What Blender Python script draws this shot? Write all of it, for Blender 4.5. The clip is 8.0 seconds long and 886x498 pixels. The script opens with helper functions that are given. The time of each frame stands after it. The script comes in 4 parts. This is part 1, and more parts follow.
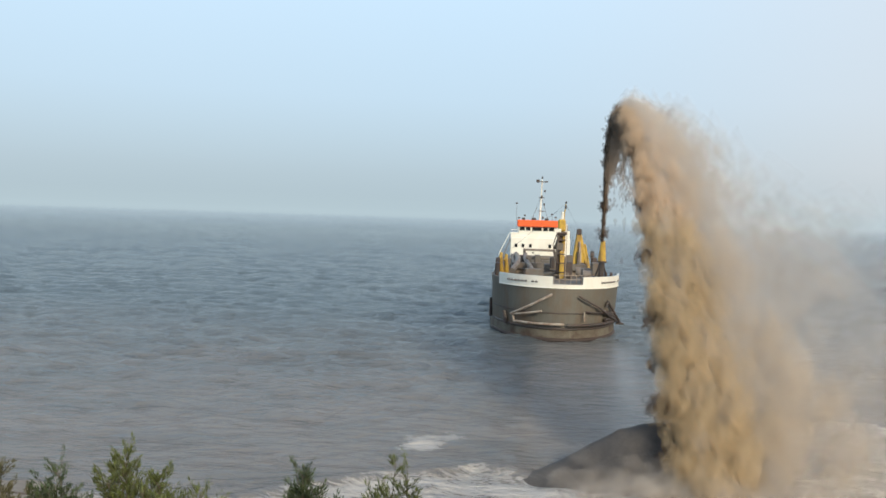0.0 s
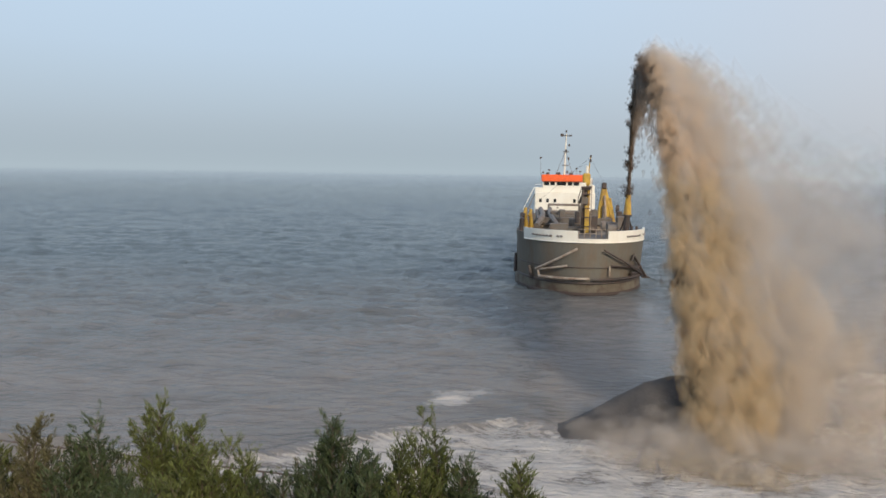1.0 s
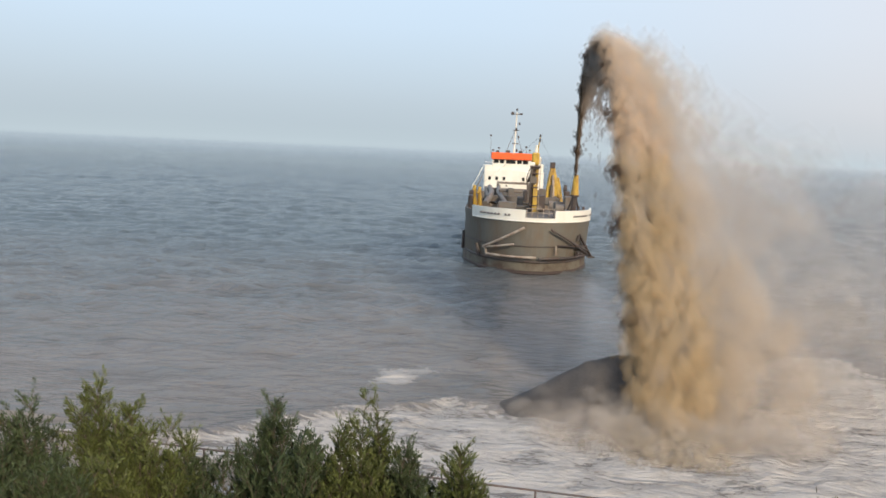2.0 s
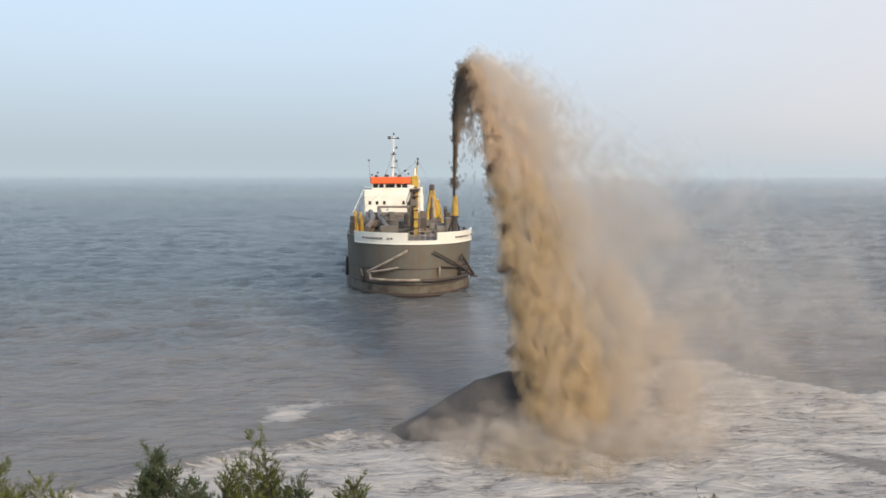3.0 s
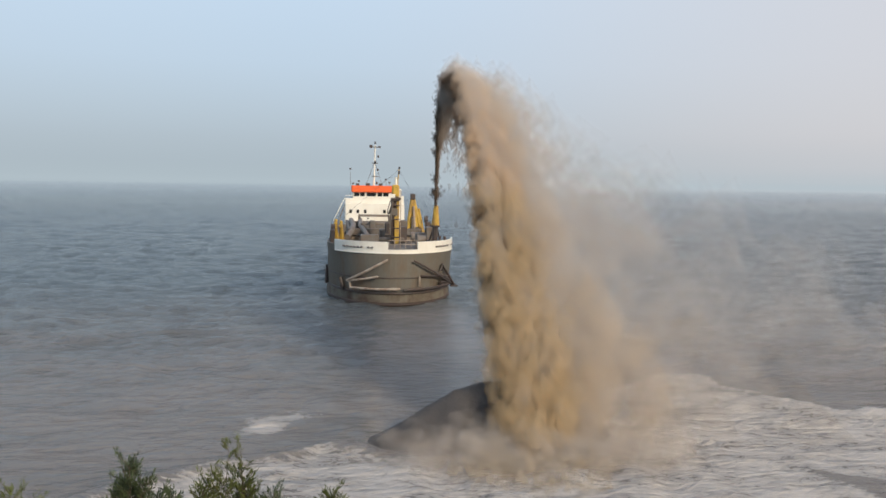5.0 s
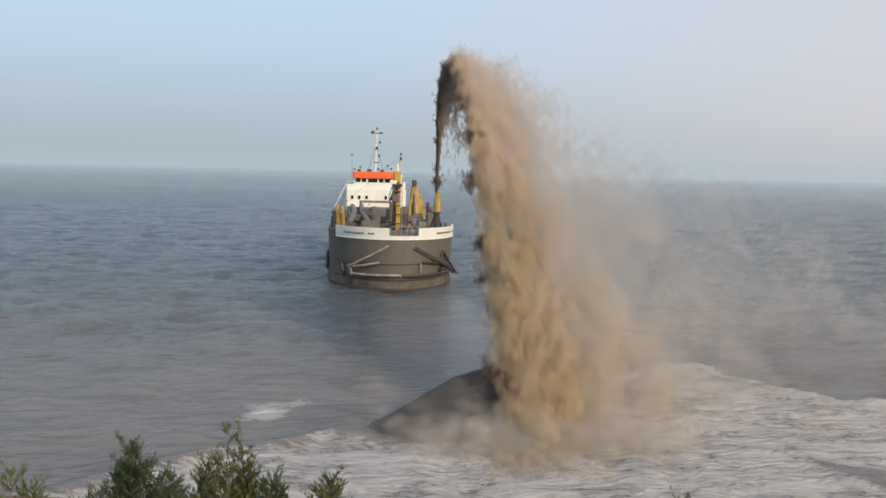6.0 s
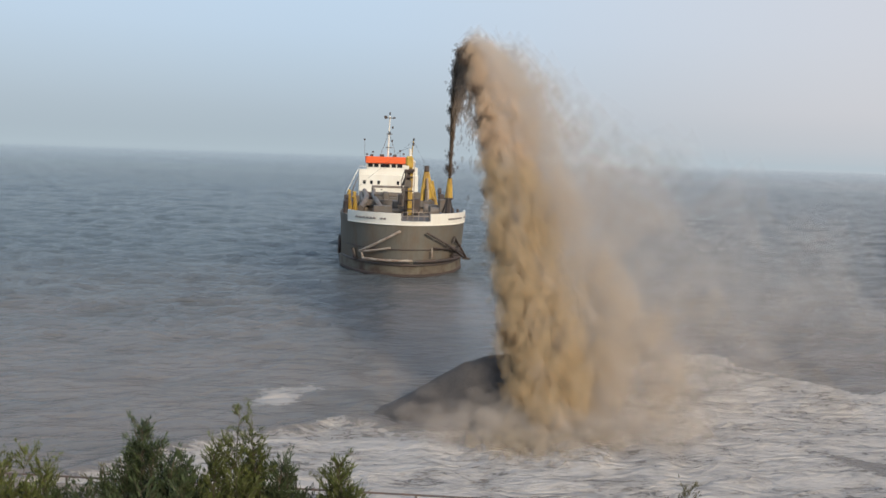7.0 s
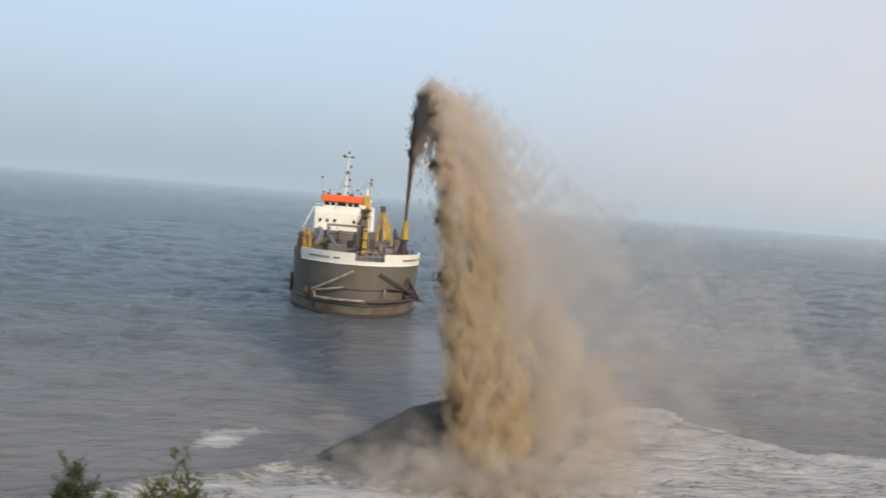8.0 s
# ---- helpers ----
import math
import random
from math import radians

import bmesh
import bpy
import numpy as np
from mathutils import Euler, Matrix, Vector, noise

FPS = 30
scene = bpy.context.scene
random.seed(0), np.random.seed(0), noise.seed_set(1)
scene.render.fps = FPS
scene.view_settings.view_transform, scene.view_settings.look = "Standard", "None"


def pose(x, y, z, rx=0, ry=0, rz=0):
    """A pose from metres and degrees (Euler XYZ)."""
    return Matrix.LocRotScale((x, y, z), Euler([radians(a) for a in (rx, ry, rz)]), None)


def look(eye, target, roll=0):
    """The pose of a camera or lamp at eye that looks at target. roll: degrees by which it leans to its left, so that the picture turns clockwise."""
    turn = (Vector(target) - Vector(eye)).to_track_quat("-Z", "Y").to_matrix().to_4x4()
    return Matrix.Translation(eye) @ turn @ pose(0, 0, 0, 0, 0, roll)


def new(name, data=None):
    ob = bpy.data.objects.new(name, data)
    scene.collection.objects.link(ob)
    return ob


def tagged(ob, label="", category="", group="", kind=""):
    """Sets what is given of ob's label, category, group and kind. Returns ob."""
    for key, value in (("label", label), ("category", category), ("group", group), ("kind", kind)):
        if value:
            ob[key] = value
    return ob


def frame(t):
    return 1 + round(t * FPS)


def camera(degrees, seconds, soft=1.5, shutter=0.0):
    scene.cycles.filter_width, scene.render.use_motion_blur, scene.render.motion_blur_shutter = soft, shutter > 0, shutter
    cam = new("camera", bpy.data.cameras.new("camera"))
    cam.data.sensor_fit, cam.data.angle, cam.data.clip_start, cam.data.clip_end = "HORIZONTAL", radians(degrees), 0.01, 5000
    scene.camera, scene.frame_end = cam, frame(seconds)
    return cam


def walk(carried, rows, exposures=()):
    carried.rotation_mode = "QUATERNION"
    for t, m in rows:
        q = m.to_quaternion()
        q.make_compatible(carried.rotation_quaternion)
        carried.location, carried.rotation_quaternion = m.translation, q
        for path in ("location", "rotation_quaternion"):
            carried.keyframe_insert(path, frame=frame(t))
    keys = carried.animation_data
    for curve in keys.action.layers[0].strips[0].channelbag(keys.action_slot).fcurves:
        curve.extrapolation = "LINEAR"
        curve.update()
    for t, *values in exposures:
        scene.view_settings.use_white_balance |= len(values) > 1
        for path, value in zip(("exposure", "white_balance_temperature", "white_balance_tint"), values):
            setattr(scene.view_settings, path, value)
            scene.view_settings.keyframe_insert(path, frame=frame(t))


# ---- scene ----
cam = camera(57.0, 8.0, soft=1.6, shutter=0.12)

# handheld view from the bank above the promenade, eye about 13 m over the sea
WALK = [
    (0.0, pose(-0.10, 0, 12.82, 87.70, -1.81, 7.78)),
    (0.1, pose(-0.10, 0, 12.81, 87.82, -1.87, 7.79)),
    (0.3, pose(-0.10, 0, 12.80, 87.97, -2.01, 8.30)),
    (0.5, pose(-0.10, 0, 12.79, 87.90, -2.16, 8.52)),
    (0.7, pose(-0.10, 0, 12.78, 87.48, -1.64, 8.41)),
    (0.8, pose(-0.10, 0, 12.77, 86.70, -1.37, 8.79)),
    (0.9, pose(-0.10, 0, 12.77, 85.96, -1.10, 8.98)),
    (1.0, pose(-0.10, 0, 12.76, 84.63, -0.84, 9.43)),
    (1.2, pose(-0.09, 0, 12.79, 84.08, -1.12, 9.15)),
    (2.3, pose(-0.07, 0, 12.97, 82.05, -3.37, 2.38)),
    (2.5, pose(-0.06, 0, 13.00, 81.61, -3.59, -0.86)),
    (2.7, pose(-0.04, 0, 13.00, 82.08, -2.16, -3.27)),
    (2.8, pose(-0.02, 0, 13.00, 83.32, -1.45, -4.30)),
    (2.9, pose(-0.01, 0, 13.00, 84.85, -0.74, -4.24)),
    (3.0, pose(0.00, 0, 13.00, 84.81, -0.03, -2.46)),
    (3.2, pose(0.00, 0, 13.00, 84.88, -0.18, -1.01)),
    (3.5, pose(0.00, 0, 13.00, 86.75, -0.41, -4.01)),
    (3.7, pose(0.00, 0, 13.00, 85.32, -0.22, -4.92)),
    (4.0, pose(0.00, 0, 13.00, 85.30, 0.06, -4.52)),
    (4.2, pose(0.00, 0, 13.00, 85.38, -0.12, -3.88)),
    (5.3, pose(0.00, 0, 13.00, 85.50, -1.10, -3.87)),
    (5.5, pose(0.00, 0, 13.00, 85.15, -1.27, -3.84)),
    (6.0, pose(0.00, 0, 13.00, 84.55, -1.28, -3.66)),
    (6.5, pose(0.00, 0, 13.00, 84.22, -1.49, -3.47)),
    (7.0, pose(0.00, 0, 13.00, 83.54, -1.97, -2.78)),
    (7.2, pose(0.01, 0, 13.02, 83.69, -2.08, -3.25)),
    (7.4, pose(0.02, 0, 13.05, 84.35, -2.21, -3.64)),
    (7.5, pose(0.02, 0, 13.06, 84.80, -1.00, -8.77)),
    (7.6, pose(0.02, 0, 13.07, 85.14, -1.00, -13.22)),
    (7.7, pose(0.03, 0, 13.08, 84.10, -1.00, -11.31)),
    (7.8, pose(0.03, 0, 13.10, 85.32, -1.80, -5.43)),
    (7.9, pose(0.04, 0, 13.11, 86.45, -2.90, -3.31)),
    (8.0, pose(0.04, 0, 13.12, 86.62, -4.70, -5.77)),
]
walk(cam, WALK, exposures=((0, 0.21, 6330, 5), (0.5, 0.04, 6380, 6), (1.0, 0.0, 6400, 10), (2.3, 0.34, 6550, 10), (3.0, 0.25, 6540, 10), (3.5, 0.17, 6580, 9), (4.0, 0.03, 6580, 10), (5.3, 0.03, 6480, 10), (7.0, 0.02, 6400, 10), (8.0, 0.08, 6350, 10)))

# ------------------------------------------------------------------ light
SUN_DIR = Vector((0.46, -0.78, 0.42)).normalized()
SUN_STRENGTH = 2.9
SKY_STRENGTH = 1.10
scene.cycles.transparent_max_bounces = 160

world = bpy.data.worlds.new("hazy_sky")
scene.world = world
world.use_nodes = True
wn, wl = world.node_tree.nodes, world.node_tree.links
wn.clear()
w_out = wn.new("ShaderNodeOutputWorld")
w_bg = wn.new("ShaderNodeBackground")
w_bg.inputs["Strength"].default_value = SKY_STRENGTH
w_sky = wn.new("ShaderNodeTexSky")
w_sky.sky_type = "NISHITA"
w_sky.sun_disc = False
w_sky.sun_elevation = math.asin(SUN_DIR.z)
w_sky.sun_rotation = math.atan2(SUN_DIR.x, SUN_DIR.y)
w_sky.dust_density = 4.0
w_sky.air_density = 1.2
w_scale = wn.new("ShaderNodeVectorMath")
w_scale.operation = "SCALE"
w_scale.inputs["Scale"].default_value = 0.07
wl.new(w_sky.outputs[0], w_scale.inputs[0])
w_co = wn.new("ShaderNodeTexCoord")
w_sep = wn.new("ShaderNodeSeparateXYZ")
wl.new(w_co.outputs["Generated"], w_sep.inputs[0])
# sea haze: the air is greyer towards the horizon and paler on the sunny side
w_ramp = wn.new("ShaderNodeValToRGB")
for i, (p, c) in enumerate(((0.0, (0.40, 0.475, 0.525)), (0.05, (0.44, 0.525, 0.60)), (0.14, (0.515, 0.635, 0.765)), (0.32, (0.60, 0.755, 0.93)), (1.0, (0.42, 0.58, 0.85)))):
    e = w_ramp.color_ramp.elements[i] if i < 2 else w_ramp.color_ramp.elements.new(p)
    e.position, e.color = p, (*c, 1)
wl.new(w_sep.outputs["Z"], w_ramp.inputs[0])
w_side = wn.new("ShaderNodeMapRange")
w_side.interpolation_type = "SMOOTHSTEP"
w_side.inputs["From Min"].default_value = -0.15
w_side.inputs["From Max"].default_value = 0.75
w_side.inputs["To Max"].default_value = 0.8
wl.new(w_sep.outputs["X"], w_side.inputs["Value"])
w_pale = wn.new("ShaderNodeMix")
w_pale.data_type = "RGBA"
w_pale.inputs["B"].default_value = (0.70, 0.66, 0.67, 1)
wl.new(w_side.outputs[0], w_pale.inputs["Factor"])
wl.new(w_ramp.outputs[0], w_pale.inputs["A"])
w_mix = wn.new("ShaderNodeMix")
w_mix.data_type = "RGBA"
w_mix.inputs["Factor"].default_value = 0.85
wl.new(w_scale.outputs[0], w_mix.inputs["A"])
wl.new(w_pale.outputs["Result"], w_mix.inputs["B"])
wl.new(w_mix.outputs["Result"], w_bg.inputs["Color"])
wl.new(w_bg.outputs[0], w_out.inputs[0])

sun = new("sun", bpy.data.lights.new("sun", "SUN"))
sun.data.energy = SUN_STRENGTH
sun.data.angle = radians(8.0)
sun.data.color = (1.0, 0.86, 0.67)
sun.matrix_world = look((0, 0, 60), Vector((0, 0, 60)) - SUN_DIR)


# ------------------------------------------------------------------ materials
def mat(name, base, rough=0.6, metal=0.0, second=None, scale=3.0, amount=0.5, fine=None, bump=0.0, bump_scale=30.0, stretch=(1, 1, 1), island=0.0):
    """Procedural surface: base colour, broad stains in a second colour, fine grain, relief."""
    m = bpy.data.materials.new(name)
    m.use_nodes = True
    n, l = m.node_tree.nodes, m.node_tree.links
    b = n["Principled BSDF"]
    b.inputs["Roughness"].default_value = rough
    b.inputs["Metallic"].default_value = metal
    co = n.new("ShaderNodeTexCoord")
    mp = n.new("ShaderNodeMapping")
    mp.inputs["Scale"].default_value = stretch
    l.new(co.outputs["Object"], mp.inputs[0])
    col = None
    if second:
        no = n.new("ShaderNodeTexNoise")
        no.inputs["Scale"].default_value = scale
        no.inputs["Detail"].default_value = 6
        no.inputs["Roughness"].default_value = 0.65
        l.new(mp.outputs[0], no.inputs["Vector"])
        rp = n.new("ShaderNodeMapRange")
        rp.inputs["From Min"].default_value = 0.42
        rp.inputs["From Max"].default_value = 0.66
        rp.inputs["To Max"].default_value = amount
        l.new(no.outputs[0], rp.inputs["Value"])
        mx = n.new("ShaderNodeMix")
        mx.data_type = "RGBA"
        mx.inputs["A"].default_value = (*base, 1)
        mx.inputs["B"].default_value = (*second, 1)
        l.new(rp.outputs[0], mx.inputs["Factor"])
        col = mx.outputs["Result"]
    g = n.new("ShaderNodeTexNoise")
    g.inputs["Scale"].default_value = bump_scale
    g.inputs["Detail"].default_value = 5
    l.new(mp.outputs[0], g.inputs["Vector"])
    hs = n.new("ShaderNodeHueSaturation")
    if col:
        l.new(col, hs.inputs["Color"])
    else:
        hs.inputs["Color"].default_value = (*base, 1)
    vr = n.new("ShaderNodeMapRange")
    spread = 0.12 if fine is None else fine
    vr.inputs["To Min"].default_value = 1 - spread
    vr.inputs["To Max"].default_value = 1 + spread
    if island:
        geo = n.new("ShaderNodeNewGeometry")
        vr.inputs["To Min"].default_value = 1 - island
        vr.inputs["To Max"].default_value = 1 + island
        l.new(geo.outputs["Random Per Island"], vr.inputs["Value"])
    else:
        l.new(g.outputs[0], vr.inputs["Value"])
    l.new(vr.outputs[0], hs.inputs["Value"])
    l.new(hs.outputs[0], b.inputs["Base Color"])
    if bump:
        bp = n.new("ShaderNodeBump")
        bp.inputs["Strength"].default_value = bump
        bp.inputs["Distance"].default_value = 0.03
        l.new(g.outputs[0], bp.inputs["Height"])
        l.new(bp.outputs[0], b.inputs["Normal"])
    return m


def spray_mat(name, base, cover=0.5, island=0.15, through_light=0.4):
    """Sand and water in the air: matt, partly see-through, scattering much alike in all directions."""
    m = bpy.data.materials.new(name)
    m.use_nodes = True
    n, l = m.node_tree.nodes, m.node_tree.links
    n.clear()
    out = n.new("ShaderNodeOutputMaterial")
    df, tr, mx = n.new("ShaderNodeBsdfDiffuse"), n.new("ShaderNodeBsdfTranslucent"), n.new("ShaderNodeMixShader")
    clear, veil = n.new("ShaderNodeBsdfTransparent"), n.new("ShaderNodeMixShader")
    geo, vr, hs = n.new("ShaderNodeNewGeometry"), n.new("ShaderNodeMapRange"), n.new("ShaderNodeHueSaturation")
    vr.inputs["To Min"].default_value, vr.inputs["To Max"].default_value = 1 - island, 1 + island
    l.new(geo.outputs["Random Per Island"], vr.inputs["Value"])
    l.new(vr.outputs[0], hs.inputs["Value"])
    hs.inputs["Color"].default_value = (*base, 1)
    flat = n.new("ShaderNodeMix")
    flat.data_type = "VECTOR"
    flat.inputs["Factor"].default_value = 0.88
    l.new(geo.outputs["Normal"], flat.inputs["A"])
    flat.inputs["B"].default_value = (0.35, -0.55, 0.75)
    for sh in (df, tr):
        l.new(hs.outputs[0], sh.inputs["Color"])
    l.new(flat.outputs["Result"], df.inputs["Normal"])
    mx.inputs[0].default_value = through_light
    l.new(df.outputs[0], mx.inputs[1])
    l.new(tr.outputs[0], mx.inputs[2])
    veil.inputs[0].default_value = cover
    l.new(clear.outputs[0], veil.inputs[1])
    l.new(mx.outputs[0], veil.inputs[2])
    l.new(veil.outputs[0], out.inputs[0])
    return m


M_HULL = mat("grey_hull_paint", (0.128, 0.118, 0.096), 0.65, second=(0.13, 0.085, 0.05), scale=0.45, amount=0.85, bump=0.25, bump_scale=6, stretch=(1, 1, 0.35))
M_BOOT = mat("worn_waterline_paint", (0.145, 0.125, 0.092), 0.7, second=(0.065, 0.035, 0.022), scale=0.55, amount=1.0, bump=0.3, bump_scale=5)
M_WHITE = mat("white_ship_paint", (0.80, 0.77, 0.68), 0.45, second=(0.55, 0.42, 0.28), scale=0.6, amount=0.25, stretch=(1, 1, 0.3), fine=0.05)
M_ORANGE = mat("orange_paint", (0.86, 0.13, 0.025), 0.45, second=(0.75, 0.10, 0.02), scale=1.5, amount=0.5)
M_YELLOW = mat("yellow_crane_paint", (0.56, 0.35, 0.04), 0.55, second=(0.20, 0.11, 0.05), scale=1.6, amount=0.85, stretch=(1, 1, 0.5))
M_STEEL = mat("dirty_deck_steel", (0.13, 0.116, 0.10), 0.65, second=(0.12, 0.075, 0.048), scale=1.2, amount=0.7, bump=0.2, bump_scale=9)
M_DARK = mat("dark_greased_steel", (0.055, 0.046, 0.042), 0.55, second=(0.10, 0.05, 0.03), scale=1.5, amount=0.6)
M_RUST = mat("rust_red_boot_paint", (0.060, 0.038, 0.030), 0.7, second=(0.05, 0.035, 0.03), scale=1.0, amount=0.8)
M_PIPE = mat("grey_dredge_pipe", (0.19, 0.165, 0.14), 0.6, second=(0.15, 0.085, 0.05), scale=1.0, amount=0.6)
M_BRACE = mat("pale_worn_steel", (0.42, 0.35, 0.28), 0.6, second=(0.18, 0.09, 0.05), scale=1.4, amount=0.7)
M_GLASS = mat("dark_window_glass", (0.02, 0.022, 0.025), 0.08)
M_LETTER = mat("faded_dark_lettering", (0.20, 0.17, 0.15), 0.6)
M_RAIL = mat("weathered_rail_steel", (0.10, 0.085, 0.08), 0.6, second=(0.17, 0.09, 0.06), scale=3, amount=0.6)
M_CONC = mat("promenade_concrete", (0.32, 0.30, 0.27), 0.85, second=(0.22, 0.20, 0.17), scale=0.8, amount=0.7, bump=0.4, bump_scale=20)
M_SOIL = mat("grassy_bank_soil", (0.07, 0.075, 0.035), 0.95, second=(0.12, 0.09, 0.055), scale=0.8, amount=0.8, bump=0.8, bump_scale=12)
M_SAND = mat("wet_shingle_beach", (0.24, 0.19, 0.14), 0.7, second=(0.13, 0.10, 0.08), scale=0.6, amount=0.8, bump=0.8, bump_scale=9)
M_MOUND = mat("wet_dark_shingle", (0.055, 0.049, 0.046), 0.9, second=(0.085, 0.075, 0.068), scale=0.9, amount=0.8, bump=1.0, bump_scale=7)
M_BARK = mat("shrub_bark", (0.10, 0.075, 0.05), 0.9, second=(0.05, 0.04, 0.03), scale=8, amount=0.8)
M_LEAF = mat("feathery_green_leaf", (0.080, 0.094, 0.020), 0.7, island=0.45)
M_LEAF_DARK = mat("deep_green_leaf", (0.045, 0.064, 0.022), 0.7, island=0.45)
M_LEAF_DRY = mat("dry_olive_leaf", (0.095, 0.085, 0.036), 0.75, island=0.4)
M_SPRAY = spray_mat("airborne_wet_sand", (0.64, 0.46, 0.28), 0.16)
M_SPRAY_DARK = spray_mat("dense_dark_slurry", (0.30, 0.23, 0.17), 0.3)
M_CLOUD = spray_mat("sandy_spray_cloud", (0.73, 0.545, 0.375), 0.085, 0.05)
M_CLOUD_MID = spray_mat("brown_spray_cloud", (0.50, 0.39, 0.285), 0.09, 0.05)
M_CLOUD_LOW = spray_mat("yellow_sandy_spray", (0.67, 0.51, 0.315), 0.075, 0.05)
M_CLOUD_PALE = spray_mat("pale_sandy_mist", (0.66, 0.59, 0.52), 0.030, 0.05)
M_CLOUD_EDGE = spray_mat("blown_sandy_haze", (0.66, 0.54, 0.41), 0.055, 0.05)
M_CLOUD_THIN = spray_mat("thin_drifting_mist", (0.62, 0.58, 0.54), 0.020, 0.05)
M_CLOT = spray_mat("dark_sand_clot", (0.17, 0.12, 0.085), 0.16, 0.1)
M_CLOUD_DARK = spray_mat("dark_spray_cloud", (0.36, 0.28, 0.21), 0.13, 0.1)
M_SPLASH = spray_mat("muddy_white_splash", (0.58, 0.49, 0.37), 0.10, 0.15)


def sea_material():
    m = bpy.data.materials.new("silty_sea_water")
    m.use_nodes = True
    n, l = m.node_tree.nodes, m.node_tree.links
    b = n["Principled BSDF"]
    b.inputs["IOR"].default_value = 1.33
    co = n.new("ShaderNodeTexCoord")

    def noise_node(scale, stretch, detail=4, rough=0.55, dist=0.0):
        mp, t = n.new("ShaderNodeMapping"), n.new("ShaderNodeTexNoise")
        mp.inputs["Scale"].default_value = stretch
        t.inputs["Scale"].default_value, t.inputs["Detail"].default_value = scale, detail
        t.inputs["Roughness"].default_value, t.inputs["Distortion"].default_value = rough, dist
        l.new(co.outputs["Object"], mp.inputs[0])
        l.new(mp.outputs[0], t.inputs["Vector"])
        return t.outputs[0]

    def ranged(v, a, b2, c=0.0, d=1.0, smooth=True):
        r = n.new("ShaderNodeMapRange")
        if smooth:
            r.interpolation_type = "SMOOTHSTEP"
        for k, x in zip(("From Min", "From Max", "To Min", "To Max"), (a, b2, c, d)):
            r.inputs[k].default_value = x
        l.new(v, r.inputs["Value"])
        return r.outputs[0]

    def calc(op, a, b2):
        c = n.new("ShaderNodeMath")
        c.operation = op
        for i, v in enumerate((a, b2)):
            if isinstance(v, (int, float)):
                c.inputs[i].default_value = v
            else:
                l.new(v, c.inputs[i])
        return c.outputs[0]

    def mixed(f, a, b2):
        x = n.new("ShaderNodeMix")
        x.data_type = "RGBA"
        l.new(f, x.inputs["Factor"])
        for k, v in (("A", a), ("B", b2)):
            if isinstance(v, tuple):
                x.inputs[k].default_value = (*v, 1)
            else:
                l.new(v, x.inputs[k])
        return x.outputs["Result"]

    silt, foam = n.new("ShaderNodeAttribute"), n.new("ShaderNodeAttribute")
    calm = n.new("ShaderNodeAttribute")
    silt.attribute_name, foam.attribute_name, calm.attribute_name = "silt", "foam", "calm"
    clean, turbid, froth = (0.076, 0.094, 0.101), (0.205, 0.182, 0.165), (0.55, 0.50, 0.45)
    patch = noise_node(0.12, (1, 1.6, 1), 5)
    silt_f = calc("MULTIPLY", silt.outputs["Fac"], ranged(patch, 0.25, 0.7, 0.7, 1.15))
    base = mixed(silt_f, clean, turbid)
    lace = noise_node(1.5, (0.8, 1.7, 1), 8, 0.68, 1.2)
    streak = noise_node(0.35, (1, 2.6, 1), 7, 0.62, 0.8)
    cover = calc("ADD", calc("MULTIPLY", lace, 0.5), calc("MULTIPLY", streak, 0.5))
    edge = calc("SUBTRACT", 1.0, foam.outputs["Fac"])
    soft = n.new("ShaderNodeMapRange")
    soft.interpolation_type = "SMOOTHSTEP"
    l.new(cover, soft.inputs["Value"])
    l.new(calc("ADD", calc("MULTIPLY", edge, 0.62), 0.23), soft.inputs["From Min"])
    l.new(calc("ADD", calc("MULTIPLY", edge, 0.62), 0.44), soft.inputs["From Max"])
    foam_f = calc("MULTIPLY", soft.outputs[0], ranged(foam.outputs["Fac"], 0.02, 0.25))
    col = mixed(foam_f, base, froth)
    l.new(col, b.inputs["Base Color"])
    l.new(ranged(foam_f, 0, 1, 0.09, 0.8), b.inputs["Roughness"])
    rip = noise_node(1.0, (0.75, 1.5, 1), 8, 0.66)
    fine = noise_node(4.5, (0.7, 1.4, 1), 4, 0.6)
    # short steep wavelets with sharp crests
    steep = noise_node(0.42, (0.8, 1.9, 1), 3, 0.55, 0.6)
    fold = calc("SUBTRACT", 1.0, calc("ABSOLUTE", calc("SUBTRACT", calc("MULTIPLY", steep, 2.0), 1.0), 0.0))
    height = calc("ADD", rip, calc("MULTIPLY", fine, 0.25))
    height = calc("ADD", height, calc("MULTIPLY", fold, 1.1))
    height = calc("MULTIPLY", height, ranged(calm.outputs["Fac"], 0, 1, 1.0, 0.42))
    height = calc("ADD", height, calc("MULTIPLY", foam_f, 0.08))
    bp = n.new("ShaderNodeBump")
    bp.inputs["Strength"].default_value = 1.0
    bp.inputs["Distance"].default_value = 0.42
    l.new(height, bp.inputs["Height"])
    l.new(bp.outputs[0], b.inputs["Normal"])
    return m


# ------------------------------------------------------------------ mesh helpers
def part(name, bm, material, parent=None, label="", smooth=False):
    me = bpy.data.meshes.new(name)
    bm.normal_update()
    bm.to_mesh(me)
    bm.free()
    me.materials.append(material)
    if smooth:
        for p in me.polygons:
            p.use_smooth = True
    ob = new(name, me)
    if parent:
        ob.parent = parent
    if label:
        ob["label"] = label
    return ob


